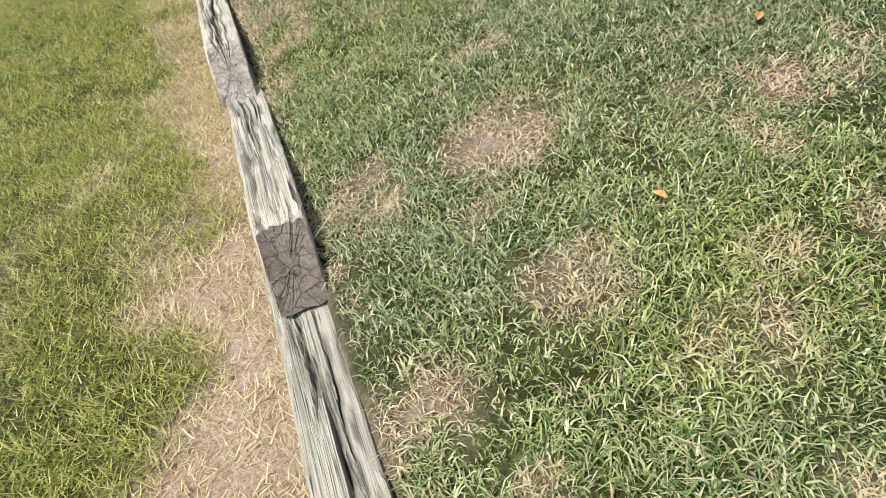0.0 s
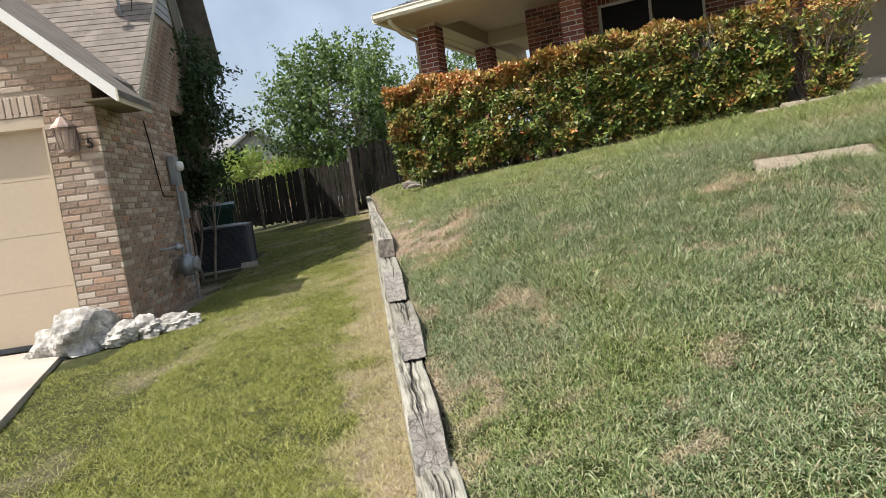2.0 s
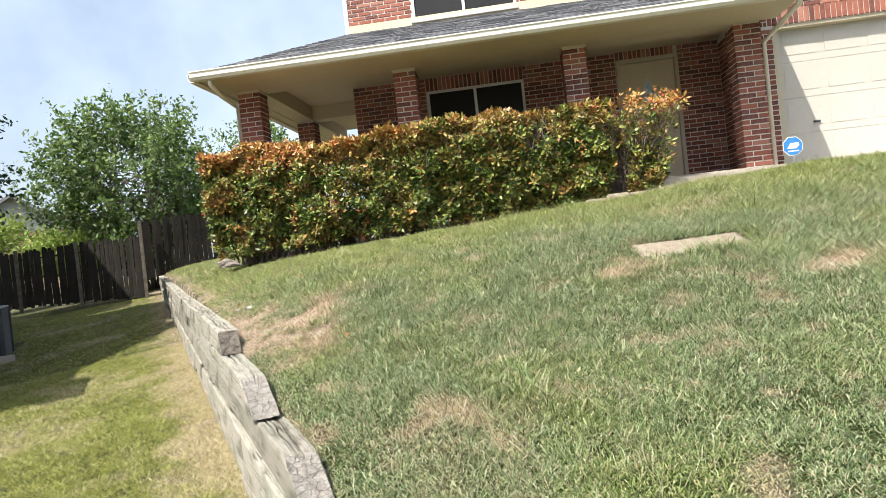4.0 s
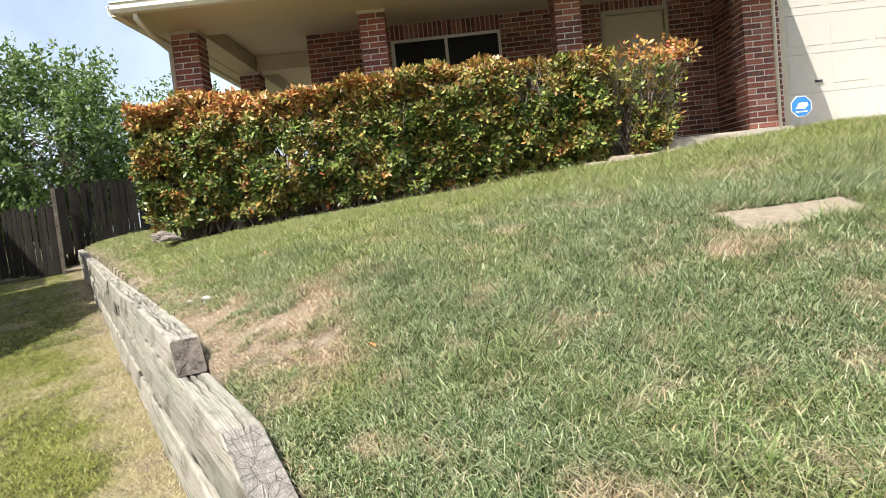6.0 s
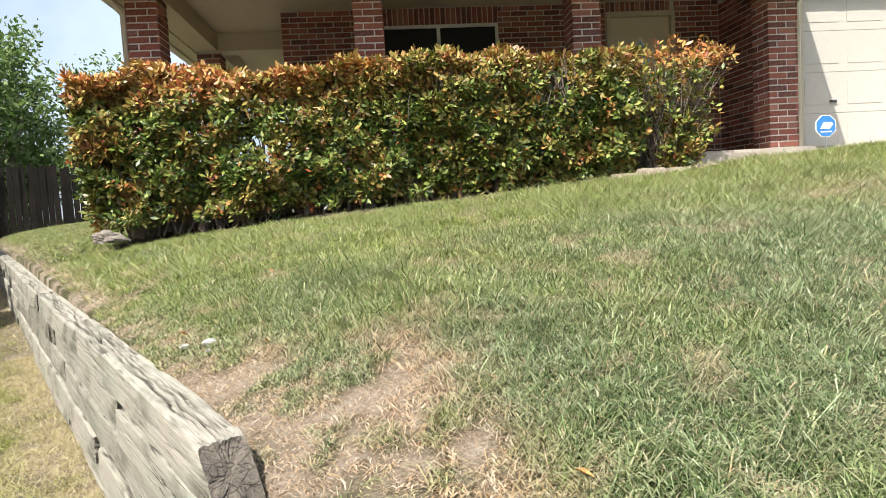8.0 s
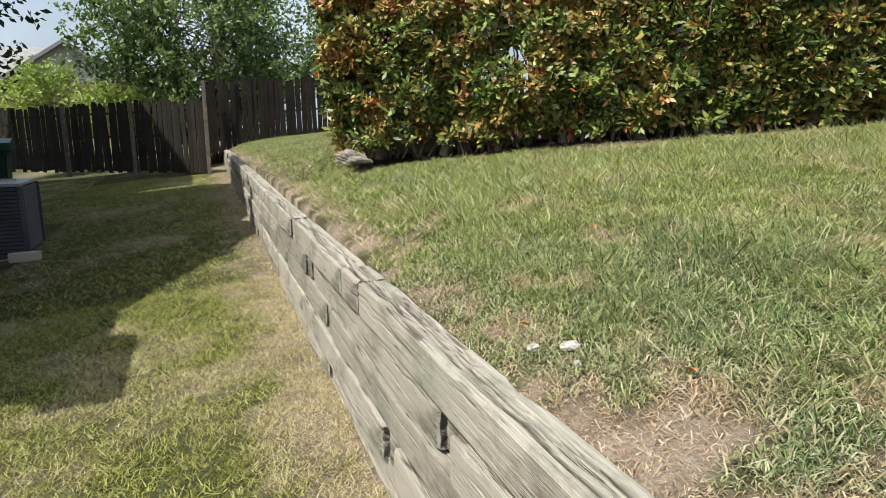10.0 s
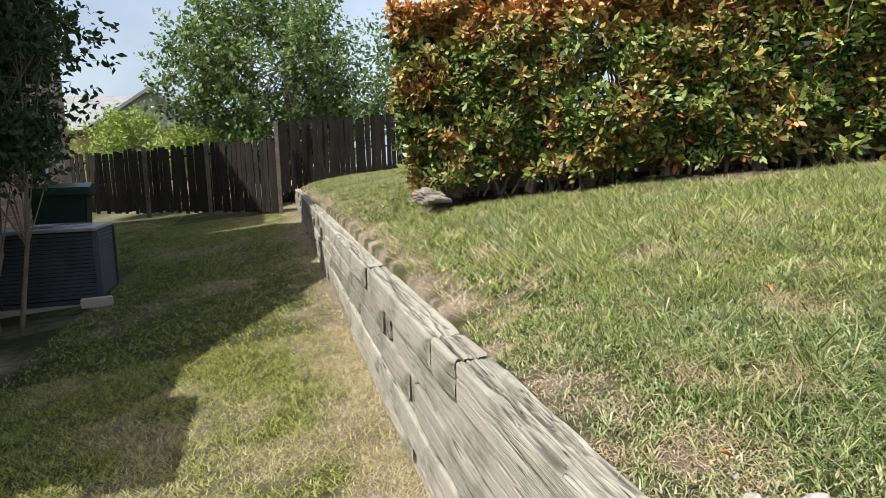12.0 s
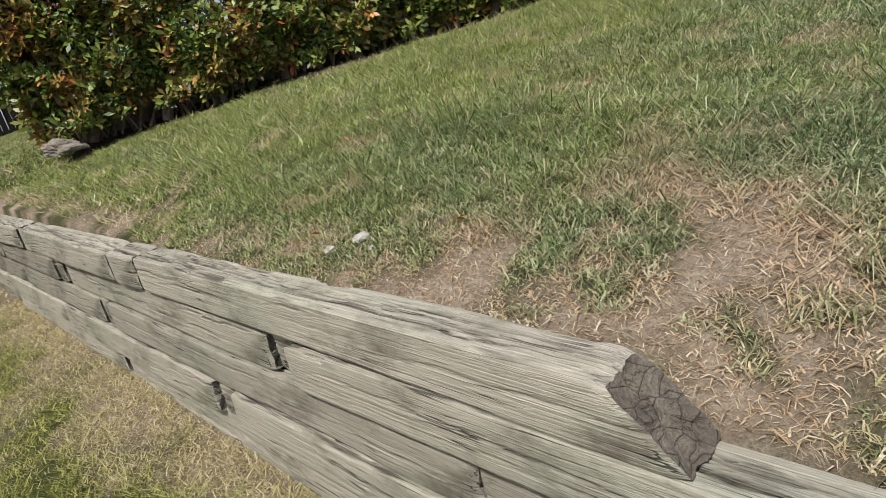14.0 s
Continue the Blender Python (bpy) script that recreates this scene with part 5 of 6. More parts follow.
def whorls(name, P, axis, per, size, mat, young, parent, r):
    """Sprays of pointed leaves, folded along the middle, that spread round each shoot's axis."""
    n = len(P)
    axis = axis + r.normal(0, 0.45, (n, 3))
    axis /= np.linalg.norm(axis, axis=1)[:, None]
    u = np.cross(axis, r.normal(0, 1, (n, 3)))
    u /= np.linalg.norm(u, axis=1)[:, None]
    v = np.cross(axis, u)
    V, Y = [], []
    for k in range(per):
        a = (2 * np.pi * k / per + r.normal(0, 0.35, n))[:, None]
        t = r.uniform(0.5, 1.5, n)[:, None]
        d = axis * np.cos(t) + (u * np.cos(a) + v * np.sin(a)) * np.sin(t)
        s = np.cross(d, axis)
        s /= np.linalg.norm(s, axis=1)[:, None] + 1e-9
        up = np.cross(s, d)
        L = size * (0.6 + 0.75 * r.random(n))[:, None]
        base = P + axis * (0.012 * (k - per / 2)) + d * 0.008
        mid = base + d * L * 0.55
        V.append(np.stack([base, mid + s * L * 0.20 - up * L * 0.06, base + d * L - up * L * 0.10, mid - s * L * 0.20 - up * L * 0.06], 1))
        Y.append(np.clip(young + r.normal(0, 0.10, n), 0, 1))
    V = np.concatenate(V).reshape(-1, 3)
    k = np.arange(n * per)[:, None] * 4
    F = np.concatenate([k + [0, 1, 2], k + [0, 2, 3]], 0)
    return tagged(soup(name, V, F, mat, {"dry": np.repeat(np.concatenate(Y), 4)}, parent), kind="stuff")


def build_hedge():
    r = np.random.default_rng(21)
    h = thing("hedge", pose(0, 0, 0), "clipped evergreen hedge with orange-red new leaves", "hedge")
    X0, X1, Y0, Y1 = -2.95, 2.75, 9.42, 10.32
    zb = lambda x: 1.36 + 0.05 * (x + 3)
    zt = lambda x: 2.86 + 0.02 * (x + 3) + 0.04 * np.sin(x * 2.1) + 0.13 * (vnoise(x, x * 0 + 3, 0.5) - 0.5) + 0.09 * (vnoise(x, x * 0 + 8, 0.16) - 0.5)
    pts, ways = [], []

    def put(x, y, z, way):
        pts.append(np.stack([x, y, z], -1))
        ways.append(np.tile(way, (len(x), 1)))

    n = 6400
    x = X0 + r.random(n) * (X1 - X0)
    t = r.random(n) ** 0.9
    bulge = 0.26 * (vnoise(x, t * 1.4 + 5, 0.45) - 0.5) + 0.24 * (vnoise(x + 30, t * 1.4, 0.17) - 0.5)
    foot = 0.02 + 0.10 * vnoise(x, x * 0 + 2, 0.4)
    put(x, Y0 + 0.10 + bulge + r.exponential(0.06, n) + 0.10 * (1 - t) ** 2, zb(x) + foot + t * (zt(x) - zb(x) - foot), (0.0, -0.85, 0.55))
    n = 2300
    x = X0 + r.random(n) * (X1 - X0)
    y = Y0 + 0.06 + r.random(n) * (Y1 - Y0 - 0.1)
    put(x, y, zt(x) + 0.08 * (vnoise(x, y, 0.25) - 0.5) - r.exponential(0.03, n), (0.0, -0.25, 1.0))
    n = 800
    z = 1.6 + r.random(n) * 1.3
    y = Y0 + 0.1 + r.random(n) * (Y1 - Y0 - 0.15)
    put(X0 + 0.05 + 0.14 * (vnoise(y, z, 0.4) - 0.5) + r.exponential(0.05, n), y, z, (-0.85, -0.2, 0.5))
    n = 1500
    put(X0 + 0.2 + r.random(n) * (X1 - X0 - 0.3), Y0 + 0.25 + r.random(n) * 0.55, 1.6 + r.random(n) * 1.2, (0.0, -0.3, 0.9))
    P, D = np.concatenate(pts), np.concatenate(ways)
    bare = smooth(0.1, 0.8, P[:, 0]) * smooth(2.35, 2.55, P[:, 2]) * smooth(2.95, 2.82, P[:, 2]) * smooth(0.35, 0.65, vnoise(P[:, 0], P[:, 2], 0.4)) * (P[:, 1] < Y0 + 0.4)
    gone = (vnoise(P[:, 0] * 1.3, P[:, 2] * 1.3, 0.2) < 0.17) | (r.random(len(P)) < 0.75 * bare)
    P, D = P[~gone], D[~gone]
    top = smooth(2.35, 2.95, P[:, 2])
    left = smooth(0.8, -2.6, P[:, 0])
    young = 0.05 + 0.95 * top * (0.35 + 0.75 * left) + 0.75 * (vnoise(P[:, 0], P[:, 2] * 1.4, 0.2) - 0.5) * (0.6 + 0.6 * left) + r.normal(0, 0.14, len(P))
    young = np.where(r.random(len(P)) < 0.045, 0.9, np.clip(young, 0, 1))
    whorls("foliage", P, D, 7, 0.076, M_leaf, young, h, r)
    # stems and the tangle of twigs
    rr = random.Random(5)
    bm = bmesh.new()
    for i in range(150):
        x = rr.uniform(X0 + 0.15, X1 - 0.05)
        y = rr.uniform(Y0 + 0.35, Y1 - 0.15)
        z = 1.45 + 0.045 * (x + 3)
        p = [Vector((x, y, z - 0.15))]
        for k in range(5):
            p.append(p[-1] + Vector((rr.uniform(-0.12, 0.12), rr.uniform(-0.09, 0.09), rr.uniform(0.18, 0.3))))
        tube(p, [0.014, 0.012, 0.009, 0.007, 0.005, 0.003], 5, bm)
    for i in range(150):
        x, z = rr.uniform(0.2, X1), rr.uniform(2.25, 2.5)
        p = [Vector((x, Y0 + rr.uniform(0.06, 0.3), z))]
        for k in range(3):
            p.append(p[-1] + Vector((rr.uniform(-0.06, 0.06), rr.uniform(-0.04, 0.03), rr.uniform(0.10, 0.18))))
        tube(p, [0.006, 0.005, 0.004, 0.002], 4, bm)
    for i in range(9):
        x = X0 + 0.35 + i * 0.62 + rr.uniform(-0.15, 0.15)
        p = [Vector((x, Y0 + 0.42, 1.30 + 0.05 * (x + 3)))]
        for k in range(4):
            p.append(p[-1] + Vector((rr.uniform(-0.08, 0.08), rr.uniform(-0.05, 0.05), 0.2)))
        tube(p, [0.05, 0.04, 0.034, 0.028, 0.02], 7, bm)
    tagged(part("twig_tangle", bm, M_twig, h, "bare grey-brown stems"), kind="stuff")
    # the thin shrub at the door end
    s = thing("shrub", pose(0, 0, 0), "sparse twiggy shrub with red and yellow leaf tips", "shrub")
    bm = bmesh.new()
    tips = []
    for i in range(260):
        a = rr.uniform(0, 2 * math.pi)
        p = [Vector((3.02 + 0.12 * cos(a), 9.82 + 0.12 * sin(a), 1.62))]
        zz = rr.uniform(1.75, 3.02)
        aim = Vector((3.10 + rr.uniform(-0.5, 0.5) * (0.55 + 0.45 * (zz - 1.75) / 1.2) + (0.12 if zz > 2.7 else 0), 9.82 + rr.uniform(-0.42, 0.4), zz))
        for k in range(1, 6):
            q = p[0].lerp(aim, k / 5) + Vector((rr.uniform(-0.05, 0.05), rr.uniform(-0.05, 0.05), rr.uniform(-0.03, 0.03)))
            p.append(q)
            if k > 2:
                tips.append(tuple(q))
        tube(p, [0.013, 0.009, 0.007, 0.005, 0.004, 0.002], 5, bm)
    tagged(part("twig_tangle", bm, M_twig, s, "grey bare twigs"), kind="stuff")
    T = np.array(tips)
    T = np.repeat(T, 4, 0) + r.normal(0, 0.05, (len(T) * 4, 3))
    T = T[r.random(len(T)) < 0.30 + 0.6 * smooth(2.55, 2.9, T[:, 2]) + 0.6 * smooth(2.4, 2.0, T[:, 2])]
    T = T[(T[:, 0] > 2.95) | (T[:, 2] > 2.3)]
    T = T[r.random(len(T)) < 0.85]
    yq = np.clip(0.15 + 0.8 * smooth(2.65, 2.98, T[:, 2]) + r.normal(0, 0.2, len(T)), 0, 1)
    whorls("foliage", T, np.tile((0.1, -0.5, 0.8), (len(T), 1)), 5, 0.075, M_leaf, yq, s, r)
    # low stone edging of the bed
    for i in range(4):
        x = 2.45 + i * 0.29
        z = 1.40 + 0.047 * (x + 2.9) + 0.02
        e = thing("edging_stone", pose(x, 9.40 + 0.012 * (i % 3), z, 0, 0, rr.uniform(-4, 4)), "low tan stone edging block beside the lawn", "edging", "bed edging")
        part("block", box(-0.14, -0.05, -0.2, 0.14, 0.09, rr.uniform(0.02, 0.06), 0.018), M_edging, e)


build_hedge()


def build_tree(name, at, label, category, trunks, height, rx, ry, z_low, mat, size, clusters, per, seed, trunk_r=0.07, spread=0.22):
    r = np.random.default_rng(seed)
    rr = random.Random(seed)
    t = thing(name, at, label, category)
    trunk, limbs = bmesh.new(), bmesh.new()
    tips = []
    for i in range(trunks):
        a = 2 * math.pi * i / trunks + rr.uniform(-0.3, 0.3)
        b0 = Vector((0.12 * cos(a), 0.12 * sin(a), -0.25)) * (1 if trunks > 1 else 0.01)
        top = Vector((rx * 0.45 * cos(a), ry * 0.45 * sin(a), height * rr.uniform(0.6, 0.75)))
        p = [b0.lerp(top, k / 6) + Vector((rr.uniform(-0.05, 0.05), rr.uniform(-0.05, 0.05), 0)) * k for k in range(7)]
        tube(p, [trunk_r * (1 - 0.12 * k) for k in range(7)], 8, trunk)
        for k in range(2, 7):
            for _ in range(max(3, 26 // trunks)):
                e = rr.uniform(0, 2 * math.pi)
                u = rr.uniform(0.35, 1.0)
                zz = z_low + (height - z_low) * rr.random()
                lim = math.sqrt(max(0.05, 1 - ((zz - (z_low + height) / 2) / ((height - z_low) / 2)) ** 2))
                end = Vector((rx * u * lim * cos(e), ry * u * lim * sin(e), zz))
                mid = p[k].lerp(end, 0.5) + Vector((0, 0, 0.1 * height * rr.uniform(0, 0.5)))
                tube([p[k], mid, end], [trunk_r * 0.3, trunk_r * 0.17, trunk_r * 0.05], 5, limbs)
                tips += [tuple(mid.lerp(end, 0.4)), tuple(mid.lerp(end, 0.75)), tuple(end)]
    part("trunk", trunk, M_bark, t, soft=True)
    tagged(part("branchwork", limbs, M_bark, t), kind="stuff")
    # leafy shoots that reach out and up from the limbs
    T = np.array(tips)
    mid = np.array((0, 0, (z_low + height) * 0.42))
    T = T[r.integers(0, len(T), clusters)] + r.normal(0, spread, (clusters, 3)) * [1, 1, 0.7]
    away = T - mid
    away /= np.linalg.norm(away, axis=1)[:, None] + 1e-9
    way = away * 0.8 + [0, 0, 0.55] + r.normal(0, 0.35, T.shape)
    way /= np.linalg.norm(way, axis=1)[:, None]
    reach = spread * r.uniform(0.8, 3.2, clusters)
    f = np.linspace(0, 1, per)[None, :, None]
    Q = T[:, None, :] + way[:, None, :] * reach[:, None, None] * f + r.normal(0, size * 0.35, (clusters, per, 3))
    Q = Q.reshape(-1, 3)
    Q = Q[Q[:, 2] > z_low * 0.8]
    leaves("crown", Q, size, mat, np.clip(r.normal(0.2, 0.25, len(Q)), 0, 1), t, 0.9, r)
    return t


build_tree("tree", WP(-0.2, 24.6, 0.9), "broad leafy tree with pale green leaves behind the fence", "tree", 5, 6.2, 3.5, 2.4, 0.6, M_tree, 0.17, 1750, 16, 31, 0.09, 0.30)
build_tree("tree", WP(4.8, 27.5, 1.3), "pale green tree beyond the porch", "tree", 3, 5.8, 2.2, 2.2, 1.2, M_tree, 0.17, 450, 16, 32, 0.09, 0.3)
build_tree("small_tree", WP(-3.2, 11.05, 0.12), "slim dark-leaved tree beside the tan brick wall", "tree", 3, 4.3, 0.95, 0.95, 1.6, M_crape, 0.085, 1300, 15, 33, 0.028, 0.15)
build_tree("bush", WP(-5.0, 27.0, 1.2), "bright yellow-green bush behind the fence", "bush", 4, 2.3, 2.2, 1.4, 0.1, M_bush, 0.14, 900, 8, 34, 0.05, 0.2)
build_tree("bush", WP(-2.6, 25.5, 1.2), "bright yellow-green bush behind the fence", "bush", 4, 1.8, 1.6, 1.2, 0.1, M_bush, 0.14, 600, 8, 35, 0.05, 0.2)


# ---- wooden fence ----
def build_fence():
    f = thing("fence", WALL, "old weathered cedar picket fence, shade put into its dark colour, slightly gappy", "fence")
    rr = random.Random(9)

    def run(a, b, za, zb, ha, hb, seed):
        a, b = Vector(a), Vector(b)
        d = b - a
        n = int(d.length / 0.139)
        turn = math.degrees(math.atan2(d.y, d.x))
        for i in range(n):
            t = (i + 0.5) / n
            if rr.random() < 0.003:
                continue
            p = a.lerp(b, t)
            z, h = za + (zb - za) * t, ha + (hb - ha) * t + rr.uniform(-0.03, 0.03)
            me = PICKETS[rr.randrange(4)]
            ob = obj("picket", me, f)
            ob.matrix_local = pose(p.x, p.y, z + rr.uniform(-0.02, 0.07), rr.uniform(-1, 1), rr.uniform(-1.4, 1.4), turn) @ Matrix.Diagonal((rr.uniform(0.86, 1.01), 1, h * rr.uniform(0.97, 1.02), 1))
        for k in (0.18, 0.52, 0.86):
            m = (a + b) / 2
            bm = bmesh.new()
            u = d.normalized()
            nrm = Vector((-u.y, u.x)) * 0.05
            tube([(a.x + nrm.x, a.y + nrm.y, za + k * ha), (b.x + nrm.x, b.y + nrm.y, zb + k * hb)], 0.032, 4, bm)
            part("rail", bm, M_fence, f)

    run((-7.2, 25.6), (-0.42, 20.6), 0.62, 0.62, 1.68, 1.86, 1)
    run((-0.38, 20.6), (5.0, 21.2), 1.12, 1.55, 1.78, 1.72, 2)
    for x, y, z, h in ((-3.95, 23.1, 0.5, 1.95), (-2.2, 21.85, 0.5, 2.0), (-0.40, 20.5, 0.6, 2.3)):
        part("post", box(x - 0.05, y - 0.12, z, x + 0.05, y - 0.03, z + h, 0.008), M_post, f, "paler fence post")


PICKETS = []
for q in range(4):
    rq = random.Random(q)
    wv = [rq.uniform(-0.006, 0.006) for _ in range(6)]
    zs = [0, 0.25, 0.5, 0.75, 0.97, 1.0]
    vv, ff = [], []
    for k, z in enumerate(zs):
        hw = 0.068 if k < 5 else 0.045
        vv += [(-hw + wv[k] * 0.4, -0.009 + wv[k], z), (hw + wv[k] * 0.4, -0.009 + wv[k], z), (hw + wv[k] * 0.4, 0.009 + wv[k], z), (-hw + wv[k] * 0.4, 0.009 + wv[k], z)]
    for k in range(5):
        for j in range(4):
            ff.append((k * 4 + j, k * 4 + (j + 1) % 4, k * 4 + 4 + (j + 1) % 4, k * 4 + 4 + j))
    ff += [(3, 2, 1, 0), (20, 21, 22, 23)]
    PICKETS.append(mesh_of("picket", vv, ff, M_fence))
build_fence()


# ---- the house far behind the fence ----
def build_far_house():
    h = thing("house", WALL, "distant house with a pale gable and grey roof", "house")
    y, px, pz, ez = 40.0, -6.3, 6.1, 4.15
    part("wall", box(-14, y + 0.1, 1.0, -2.5, y + 10, ez), M_tan_f, h, "tan brick wall")
    part("gable", prism([(px - 2.7, ez), (px, pz - 0.12), (px + 2.7, ez)], "y", y - 1.0, y + 0.3), M_siding, h, "pale grey siding gable")
    part("wall", box(px - 2.5, y - 1.0, 1.0, px + 2.5, y + 0.1, ez), M_tan_f, h)
    part("roof", prism([(px - 3.1, ez - 0.05), (px, pz + 0.05), (px, pz - 0.12), (px - 3.0, ez - 0.2)], "y", y - 1.4, y + 6), M_far_roof, h, "grey shingled roof")
    part("roof", prism([(px + 3.1, ez - 0.05), (px, pz + 0.05), (px, pz - 0.12), (px + 3.0, ez - 0.2)], "y", y - 1.4, y + 6), M_far_roof, h)
    part("roof", prism([(y - 0.5, ez), (y + 4.5, pz + 0.3), (y + 9.5, ez)], "x", -14.5, px), M_far_roof, h, "grey shingled roof")
    part("vent_pipe", tube([(-10.2, y + 3, 5.2), (-10.2, y + 3, 6.6)], 0.06, 8), M_grey_metal, h)
    part("vent", box(px - 0.25, y - 1.03, 5.0, px + 0.25, y - 1.0, 5.4), M_siding, h)


build_far_house()


# ---- things along the house next door ----
def build_condenser():
    at = WP(-3.08, 12.47, 0.165, 3)
    ac = thing("air_conditioner", at, "dark grey metal air conditioner condenser on a concrete pad", "air conditioner")
    w = 0.51
    part("base_pan", box(-w, -w, 0.0, w, w, 0.05, 0.01), M_dark_metal, ac)
    for sx in (-1, 1):
        for sy in (-1, 1):
            part("corner_post", box(sx * w - 0.03, sy * w - 0.03, 0.05, sx * w + 0.03, sy * w + 0.03, 0.84, 0.012), M_dark_metal, ac)
    for side in range(4):
        for i in range(17):
            z = 0.07 + i * 0.045
            m = pose(0, 0, 0, 0, 0, 90 * side)
            part("louvre", prism([(-w - 0.008, z), (-w + 0.012, z + 0.03), (-w + 0.012, z + 0.036), (-w - 0.008, z + 0.008)], "x", -w + 0.03, w - 0.03), M_dark_metal, ac, "", Matrix.Rotation(radians(90 * side), 4, "Z"))
    part("coil", box(-w + 0.03, -w + 0.03, 0.05, w - 0.03, w - 0.03, 0.80), M_black, ac, "dark coil")
    part("top_cover", box(-w - 0.02, -w - 0.02, 0.84, w + 0.02, w + 0.02, 0.875, 0.012), M_grey_metal, ac, "bluish metal top")
    for k in range(5):
        rr = 0.09 + k * 0.075
        part("fan_guard", tube([(rr * cos(a), rr * sin(a), 0.89) for a in np.linspace(0, 2 * math.pi, 29)], 0.006, 5), M_grey_metal, ac)
    pad = part("pad", box(-0.58, -0.57, -0.16, 0.60, 0.58, 0.0, 0.01), M_concrete, None, "", at)
    pad.name = "concrete_pad"
    tagged(pad, "square concrete pad under the air conditioner", "pad", kind="structure")
    st = part("block", box(-0.16, -0.06, -0.05, 0.16, 0.06, 0.055, 0.01), M_concrete, None, "", WP(-2.52, 11.72, 0.22, 12))
    st.name = "paver"
    tagged(st, "loose grey concrete paver on the pad", "paver")


def build_bin():
    b = thing("wheelie_bin", WP(-3.75, 14.9, 0.30, 8) @ Matrix.Diagonal((1.45, 1.0, 1.08, 1)), "dark green plastic wheeled rubbish bin with lid", "rubbish bin")
    bm = box(-0.30, -0.36, 0.08, 0.30, 0.36, 1.0, 0.03)
    for v in bm.verts:
        k = 0.82 + 0.18 * v.co.z
        v.co.x *= k
        v.co.y *= k
    part("body", bm, M_bin, b)
    part("rim", box(-0.33, -0.39, 0.96, 0.33, 0.39, 1.0, 0.012), M_bin, b)
    part("lid", prism([(-0.42, 1.0), (0.40, 1.002), (0.42, 1.05), (0.0, 1.16), (-0.40, 1.10)], "x", -0.34, 0.34), M_bin, b, "domed green lid")
    part("handle", tube([(-0.25, 0.43, 0.97), (0.25, 0.43, 0.97)], 0.016, 8), M_bin, b)
    for sx in (-1, 1):
        part("wheel", tube([(sx * 0.27, 0.3, 0.1), (sx * 0.32, 0.3, 0.1)], 0.1, 18), M_dark_metal, b)


def build_services():
    x = -2.955
    e = thing("electric_meter", WP(x, 9.15, 2.05), "pale grey electric meter box with conduit on brick", "electric meter")
    part("box", box(0, -0.13, -0.22, 0.10, 0.13, 0.22, 0.008), M_grey_metal, e)
    part("dial", lathe([(0.08, 0), (0.08, 0.05), (0.06, 0.085), (0.01, 0.09)], 18), M_white, e, "round glass dial", pose(0.10, 0, 0.06, 0, 90, 0), True)
    part("conduit", tube([(0.04, 0.0, -0.22), (0.04, 0.0, -1.75)], 0.022, 8), M_grey_metal, e)
    part("panel_box", box(0, -0.36 + 0.52, -0.75, 0.09, 0.10 + 0.2, -0.32, 0.006), M_grey_metal, e)
    c = thing("cable", WP(x, 0, 0), "black cable stapled down the brick side wall", "cable")
    part("line", tube([(0.012, 8.23, 2.72), (0.014, 8.33, 2.4), (0.013, 8.42, 2.0), (0.013, 8.5, 1.70), (0.015, 8.56, 1.66), (0.015, 9.02, 1.66)], 0.010, 6), M_black, c)
    g = thing("gas_meter", WP(x + 0.16, 8.58, 0.62), "grey gas meter with pipes beside the wall", "gas meter")
    part("body", box(-0.10, -0.16, -0.16, 0.10, 0.16, 0.16, 0.05), M_grey_metal, g, soft=True)
    part("cover", lathe([(0.10, 0), (0.12, 0.02), (0.12, 0.05), (0.09, 0.07)], 18), M_grey_metal, g, "", pose(0.10, 0, 0, 0, 90, 0))
    part("inlet_pipe", tube([(0, -0.10, 0.14), (0, -0.10, 0.30), (-0.02, -0.62, 0.30), (-0.16, -0.64, 0.30)], 0.018, 8), M_grey_metal, g)
    part("outlet_pipe", tube([(0, 0.10, 0.14), (0, 0.10, 0.34), (0, 0.30, 0.34), (0, 0.32, -0.62)], 0.018, 8), M_grey_metal, g)
    part("regulator", lathe([(0.02, -0.05), (0.07, -0.03), (0.07, 0.0), (0.03, 0.03), (0.02, 0.06)], 16), M_grey_metal, g, "", pose(0, -0.3, 0.30))


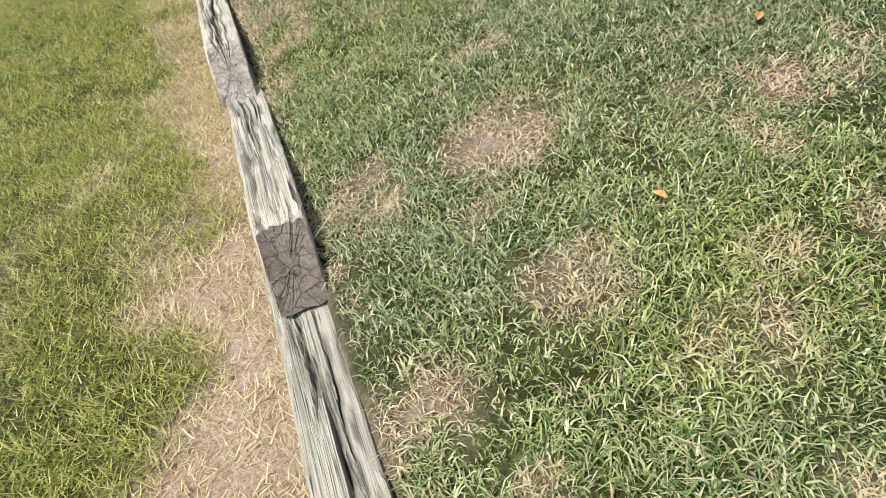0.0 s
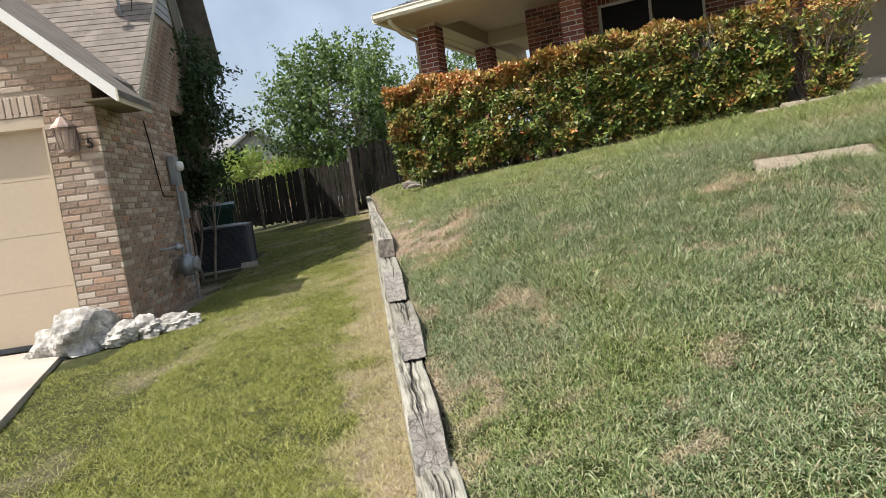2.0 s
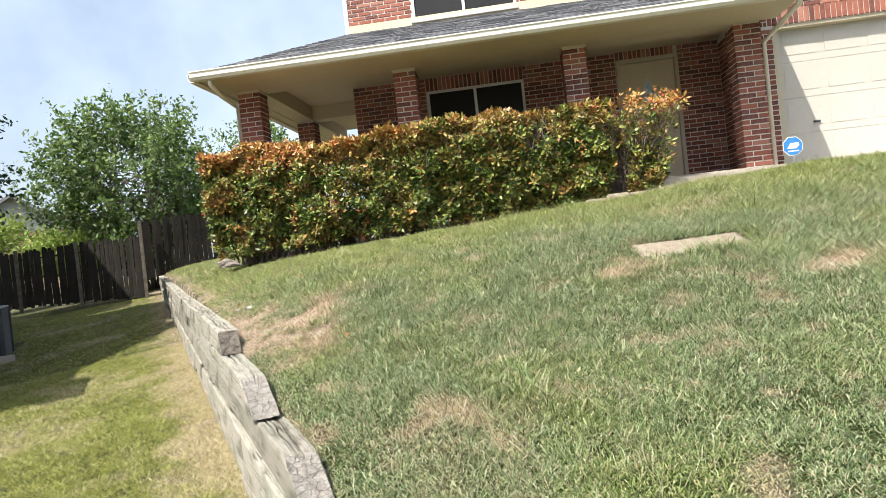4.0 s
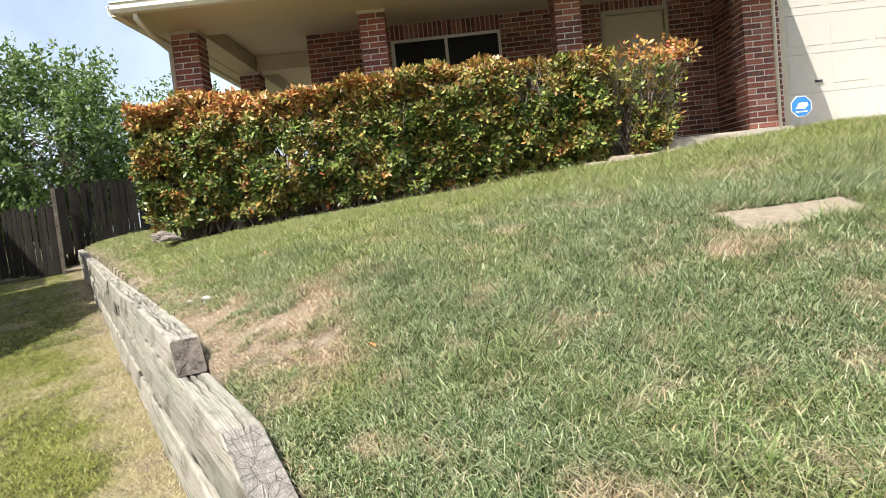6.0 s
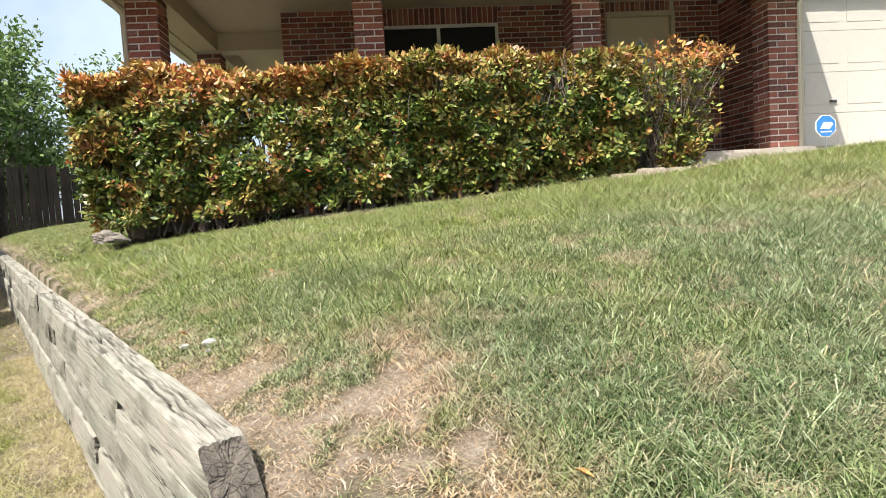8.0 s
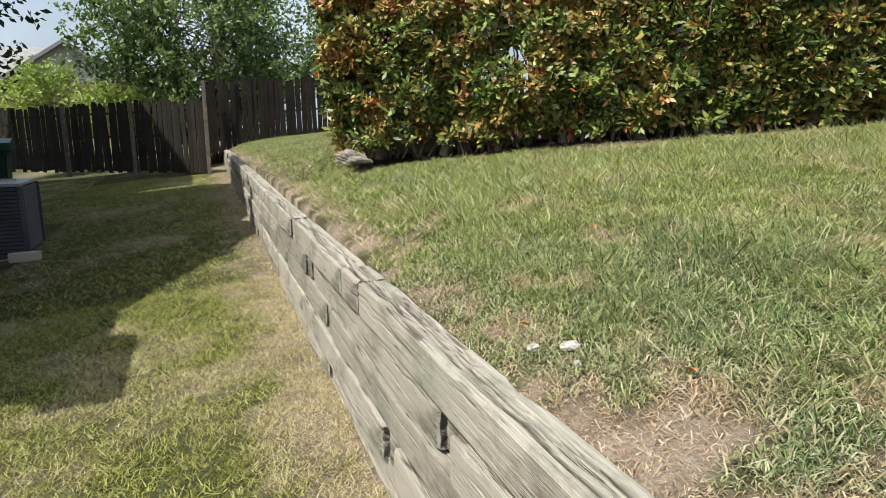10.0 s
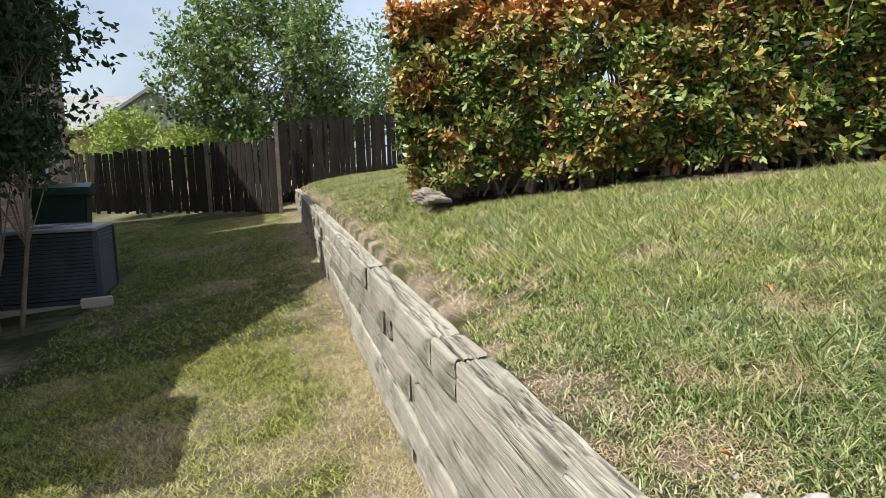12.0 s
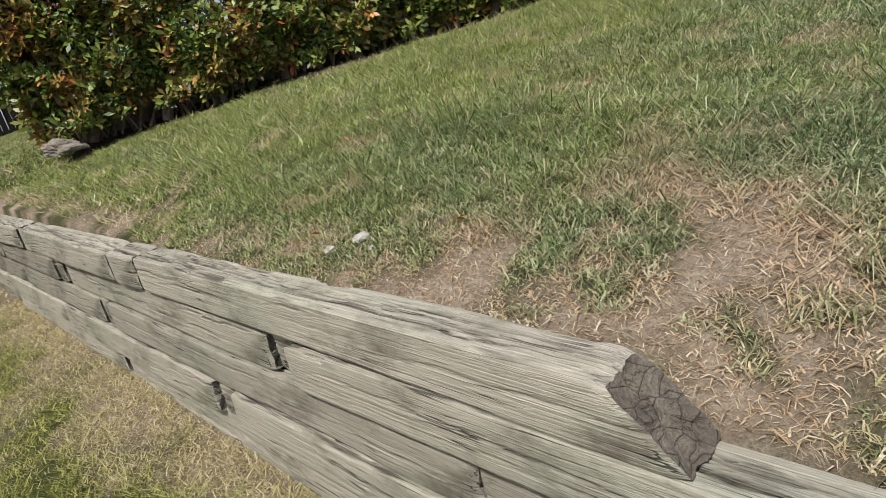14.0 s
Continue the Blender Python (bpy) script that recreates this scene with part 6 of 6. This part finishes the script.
def build_wall_lamp():
    l = thing("wall_lamp", WP(-3.27, 6.70, 2.36) @ Matrix.Diagonal((1.35, 1.35, 1.35, 1)), "bronze lantern wall lamp on the brick pier", "wall lamp")
    part("back_plate", box(-0.05, -0.02, -0.10, 0.05, 0.0, 0.10, 0.006), M_copper, l)
    part("bracket", tube([(0, -0.02, -0.05), (0, -0.07, -0.13), (0, -0.13, -0.15), (0, -0.13, -0.12)], 0.010, 8), M_copper, l)
    c = pose(0, -0.13, 0)
    part("roof", lathe([(0.105, 0.085), (0.10, 0.10), (0.055, 0.145), (0.035, 0.17), (0.012, 0.185), (0.014, 0.2), (0.003, 0.21)], 8), M_copper, l, "flared bronze cap", c)
    part("glass", lathe([(0.055, -0.10), (0.075, 0.08), (0.07, 0.08), (0.05, -0.095)], 8), M_lampglass, l, "clear glass", c)
    part("base", lathe([(0.02, -0.14), (0.07, -0.115), (0.07, -0.10), (0.06, -0.095)], 8), M_copper, l, "", c)
    for k in range(8):
        a = 2 * math.pi * k / 8
        part("rib", tube([(0.058 * cos(a), -0.13 + 0.058 * sin(a), -0.10), (0.079 * cos(a), -0.13 + 0.079 * sin(a), 0.085)], 0.005, 5), M_copper, l)
    n = new("house_number", bpy.data.curves.new("five", "FONT"))
    n.data.body, n.data.size, n.data.extrude = "5", 0.17, 0.008
    n.data.materials.append(M_black)
    n.matrix_world = WP(-3.13, 6.69, 2.25) @ pose(0, 0, 0, 90, 0, 0)
    tagged(n, "black metal house number five on brick", "house number")


def build_dish():
    d = thing("satellite_dish", WP(-3.36, 9.42, 4.43), "grey satellite dish on an arm on the roof", "satellite dish")
    part("foot", box(-0.10, -0.07, -0.03, 0.10, 0.07, 0.04, 0.01), M_grey_metal, d)
    part("mast", tube([(0, 0, 0), (0.0, -0.03, 0.25), (-0.06, -0.10, 0.62)], 0.022, 8), M_grey_metal, d)
    prof = [(0.001, 0.0), (0.12, 0.010), (0.22, 0.034), (0.30, 0.065), (0.30, 0.073), (0.22, 0.044), (0.12, 0.02), (0.001, 0.012)]
    part("reflector", lathe(prof, 28), M_white, d, "off-white dish", pose(-0.10, -0.12, 0.75, 62, 0, -38), True)
    part("feed_arm", tube([(-0.05, -0.10, 0.5), (-0.28, -0.36, 0.62), (-0.42, -0.50, 0.78)], 0.014, 6), M_grey_metal, d)
    part("receiver", box(-0.50, -0.57, 0.74, -0.38, -0.46, 0.90, 0.02), M_white, d)
    part("cable", tube([(0.0, 0, 0.05), (0.16, 0.02, 0.12), (0.2, 0.0, 0.35), (0.1, -0.03, 0.4), (0.0, -0.06, 0.3)], 0.007, 5), M_black, d)


def rock(name, at, sx, sy, sz, seed, label, mat):
    bm = bmesh.new()
    bmesh.ops.create_icosphere(bm, subdivisions=4, radius=1.0)
    off = Vector((seed * 3.7, seed * 1.3, 0))
    for v in bm.verts:
        p = v.co.copy()
        a = 0.5 * (float(vnoise(p.x + off.x, p.y + p.z * 1.7 + off.y, 0.8)) - 0.5) + 0.35 * (float(vnoise(p.x * 1.0 + p.z + 5, p.y + off.x, 0.35)) - 0.5) + 0.20 * (float(vnoise(p.z + p.x + off.y, p.y - p.z, 0.16)) - 0.5) + 0.08 * (float(vnoise(p.z * 1.3 + p.y + off.y, p.x - p.z, 0.07)) - 0.5)
        v.co = p * (1 + a * (1.0 if sx > 0.1 else 0.45))
        v.co = Vector((v.co.x * sx, v.co.y * sy, max(v.co.z, -0.4) * sz))
    me = bpy.data.meshes.new(name)
    bm.to_mesh(me)
    bm.free()
    me.materials.append(mat)
    ob = new(name, me)
    ob.matrix_world = at
    return tagged(ob, label, "rock", "rocks at the garage corner" if sx > 0.1 else "white pebbles by the wall")


def build_rocks():
    for i, (x, y, z, sx, sy, sz) in enumerate(((-3.72, 6.38, 0.02, 0.20, 0.17, 0.17), (-3.38, 6.42, 0.10, 0.25, 0.20, 0.22), (-3.02, 6.40, 0.07, 0.20, 0.16, 0.13), (-2.72, 6.46, 0.09, 0.17, 0.14, 0.12), (-2.42, 6.50, 0.10, 0.17, 0.10, 0.09))):
        rock("rock", WP(x, y, z, i * 47), sx * 1.35, sy * 1.3, sz * 1.4, i + 1, "rough white limestone rock at the garage corner", M_lime)
    for i, (x, y, s) in enumerate(((0.33, 4.86, 0.020), (0.25, 4.92, 0.015), (0.30, 4.78, 0.010), (0.27, 4.99, 0.009))):
        rock("pebble", WP(x, y, float(upper(x, y)) + s * 0.2, i * 31), s * 1.4, s, s * 0.8, i + 9, "small white stone chip on dry grass", M_lime)
    rock("edge_stone", pose(-2.62, 9.42, 1.34, 0, 0, 20), 0.15, 0.10, 0.09, 20, "rounded grey-brown stone at the hedge corner", M_stone)


def build_sign():
    s = thing("yard_sign", pose(5.30, 10.28, 1.86), "blue octagonal security sign with white lettering on a stake", "yard sign")
    part("stake", tube([(0, 0, -0.12), (0, 0, 0.2)], 0.008, 6), M_grey_metal, s, "white stake")
    oc = lambda q: [(q * cos(math.pi / 8 + k * math.pi / 4), 0.30 + q * sin(math.pi / 8 + k * math.pi / 4)) for k in range(8)]
    part("rim", prism(oc(0.140), "y", -0.004, 0.004), M_white, s)
    part("face", prism(oc(0.130), "y", -0.007, 0.0), M_blue, s, "blue face")
    part("emblem", prism([(-0.075, 0.27), (-0.03, 0.345), (0.075, 0.345), (0.085, 0.31), (0.04, 0.265)], "y", -0.010, -0.006), M_white, s, "plain white emblem")
    part("text_bar", box(-0.07, -0.010, 0.225, 0.07, -0.006, 0.24), M_white, s)


def build_leaf_litter():
    rr = random.Random(3)
    spots = [(0.764, -0.276), (1.05, -0.62), (0.28, 5.02), (0.45, 4.55), (1.3, 0.1), (0.6, 3.2), (0.9, 5.6)]
    for i, (x, y) in enumerate(spots):
        L = rr.uniform(0.016, 0.026)
        v = [(0, -L, 0), (L * 0.45, -L * 0.2, 0.006), (L * 0.35, L * 0.5, 0.008), (0, L, 0.002), (-L * 0.35, L * 0.5, 0.009), (-L * 0.45, -L * 0.2, 0.007), (0, 0, 0.0)]
        me = mesh_of("fallen_leaf", v, [(6, 0, 1), (6, 1, 2), (6, 2, 3), (6, 3, 4), (6, 4, 5), (6, 5, 0)], M_dead)
        ob = new("fallen_leaf", me)
        ob.matrix_world = WP(x, y, float(upper(x, y)) + 0.022, rr.uniform(0, 360)) @ pose(0, 0, 0, rr.uniform(-20, 20), rr.uniform(-20, 20), 0)
        tagged(ob, "dry orange-brown fallen leaf on the lawn", "leaf", "fallen leaves")


M_dead = rough_stuff("dead_leaf", (0.42, 0.16, 0.05), (0.58, 0.27, 0.10), 0.03, 0.8, 0.3, 0.005)
build_condenser()
build_bin()
build_services()
build_wall_lamp()
build_dish()
build_rocks()
build_sign()
build_leaf_litter()
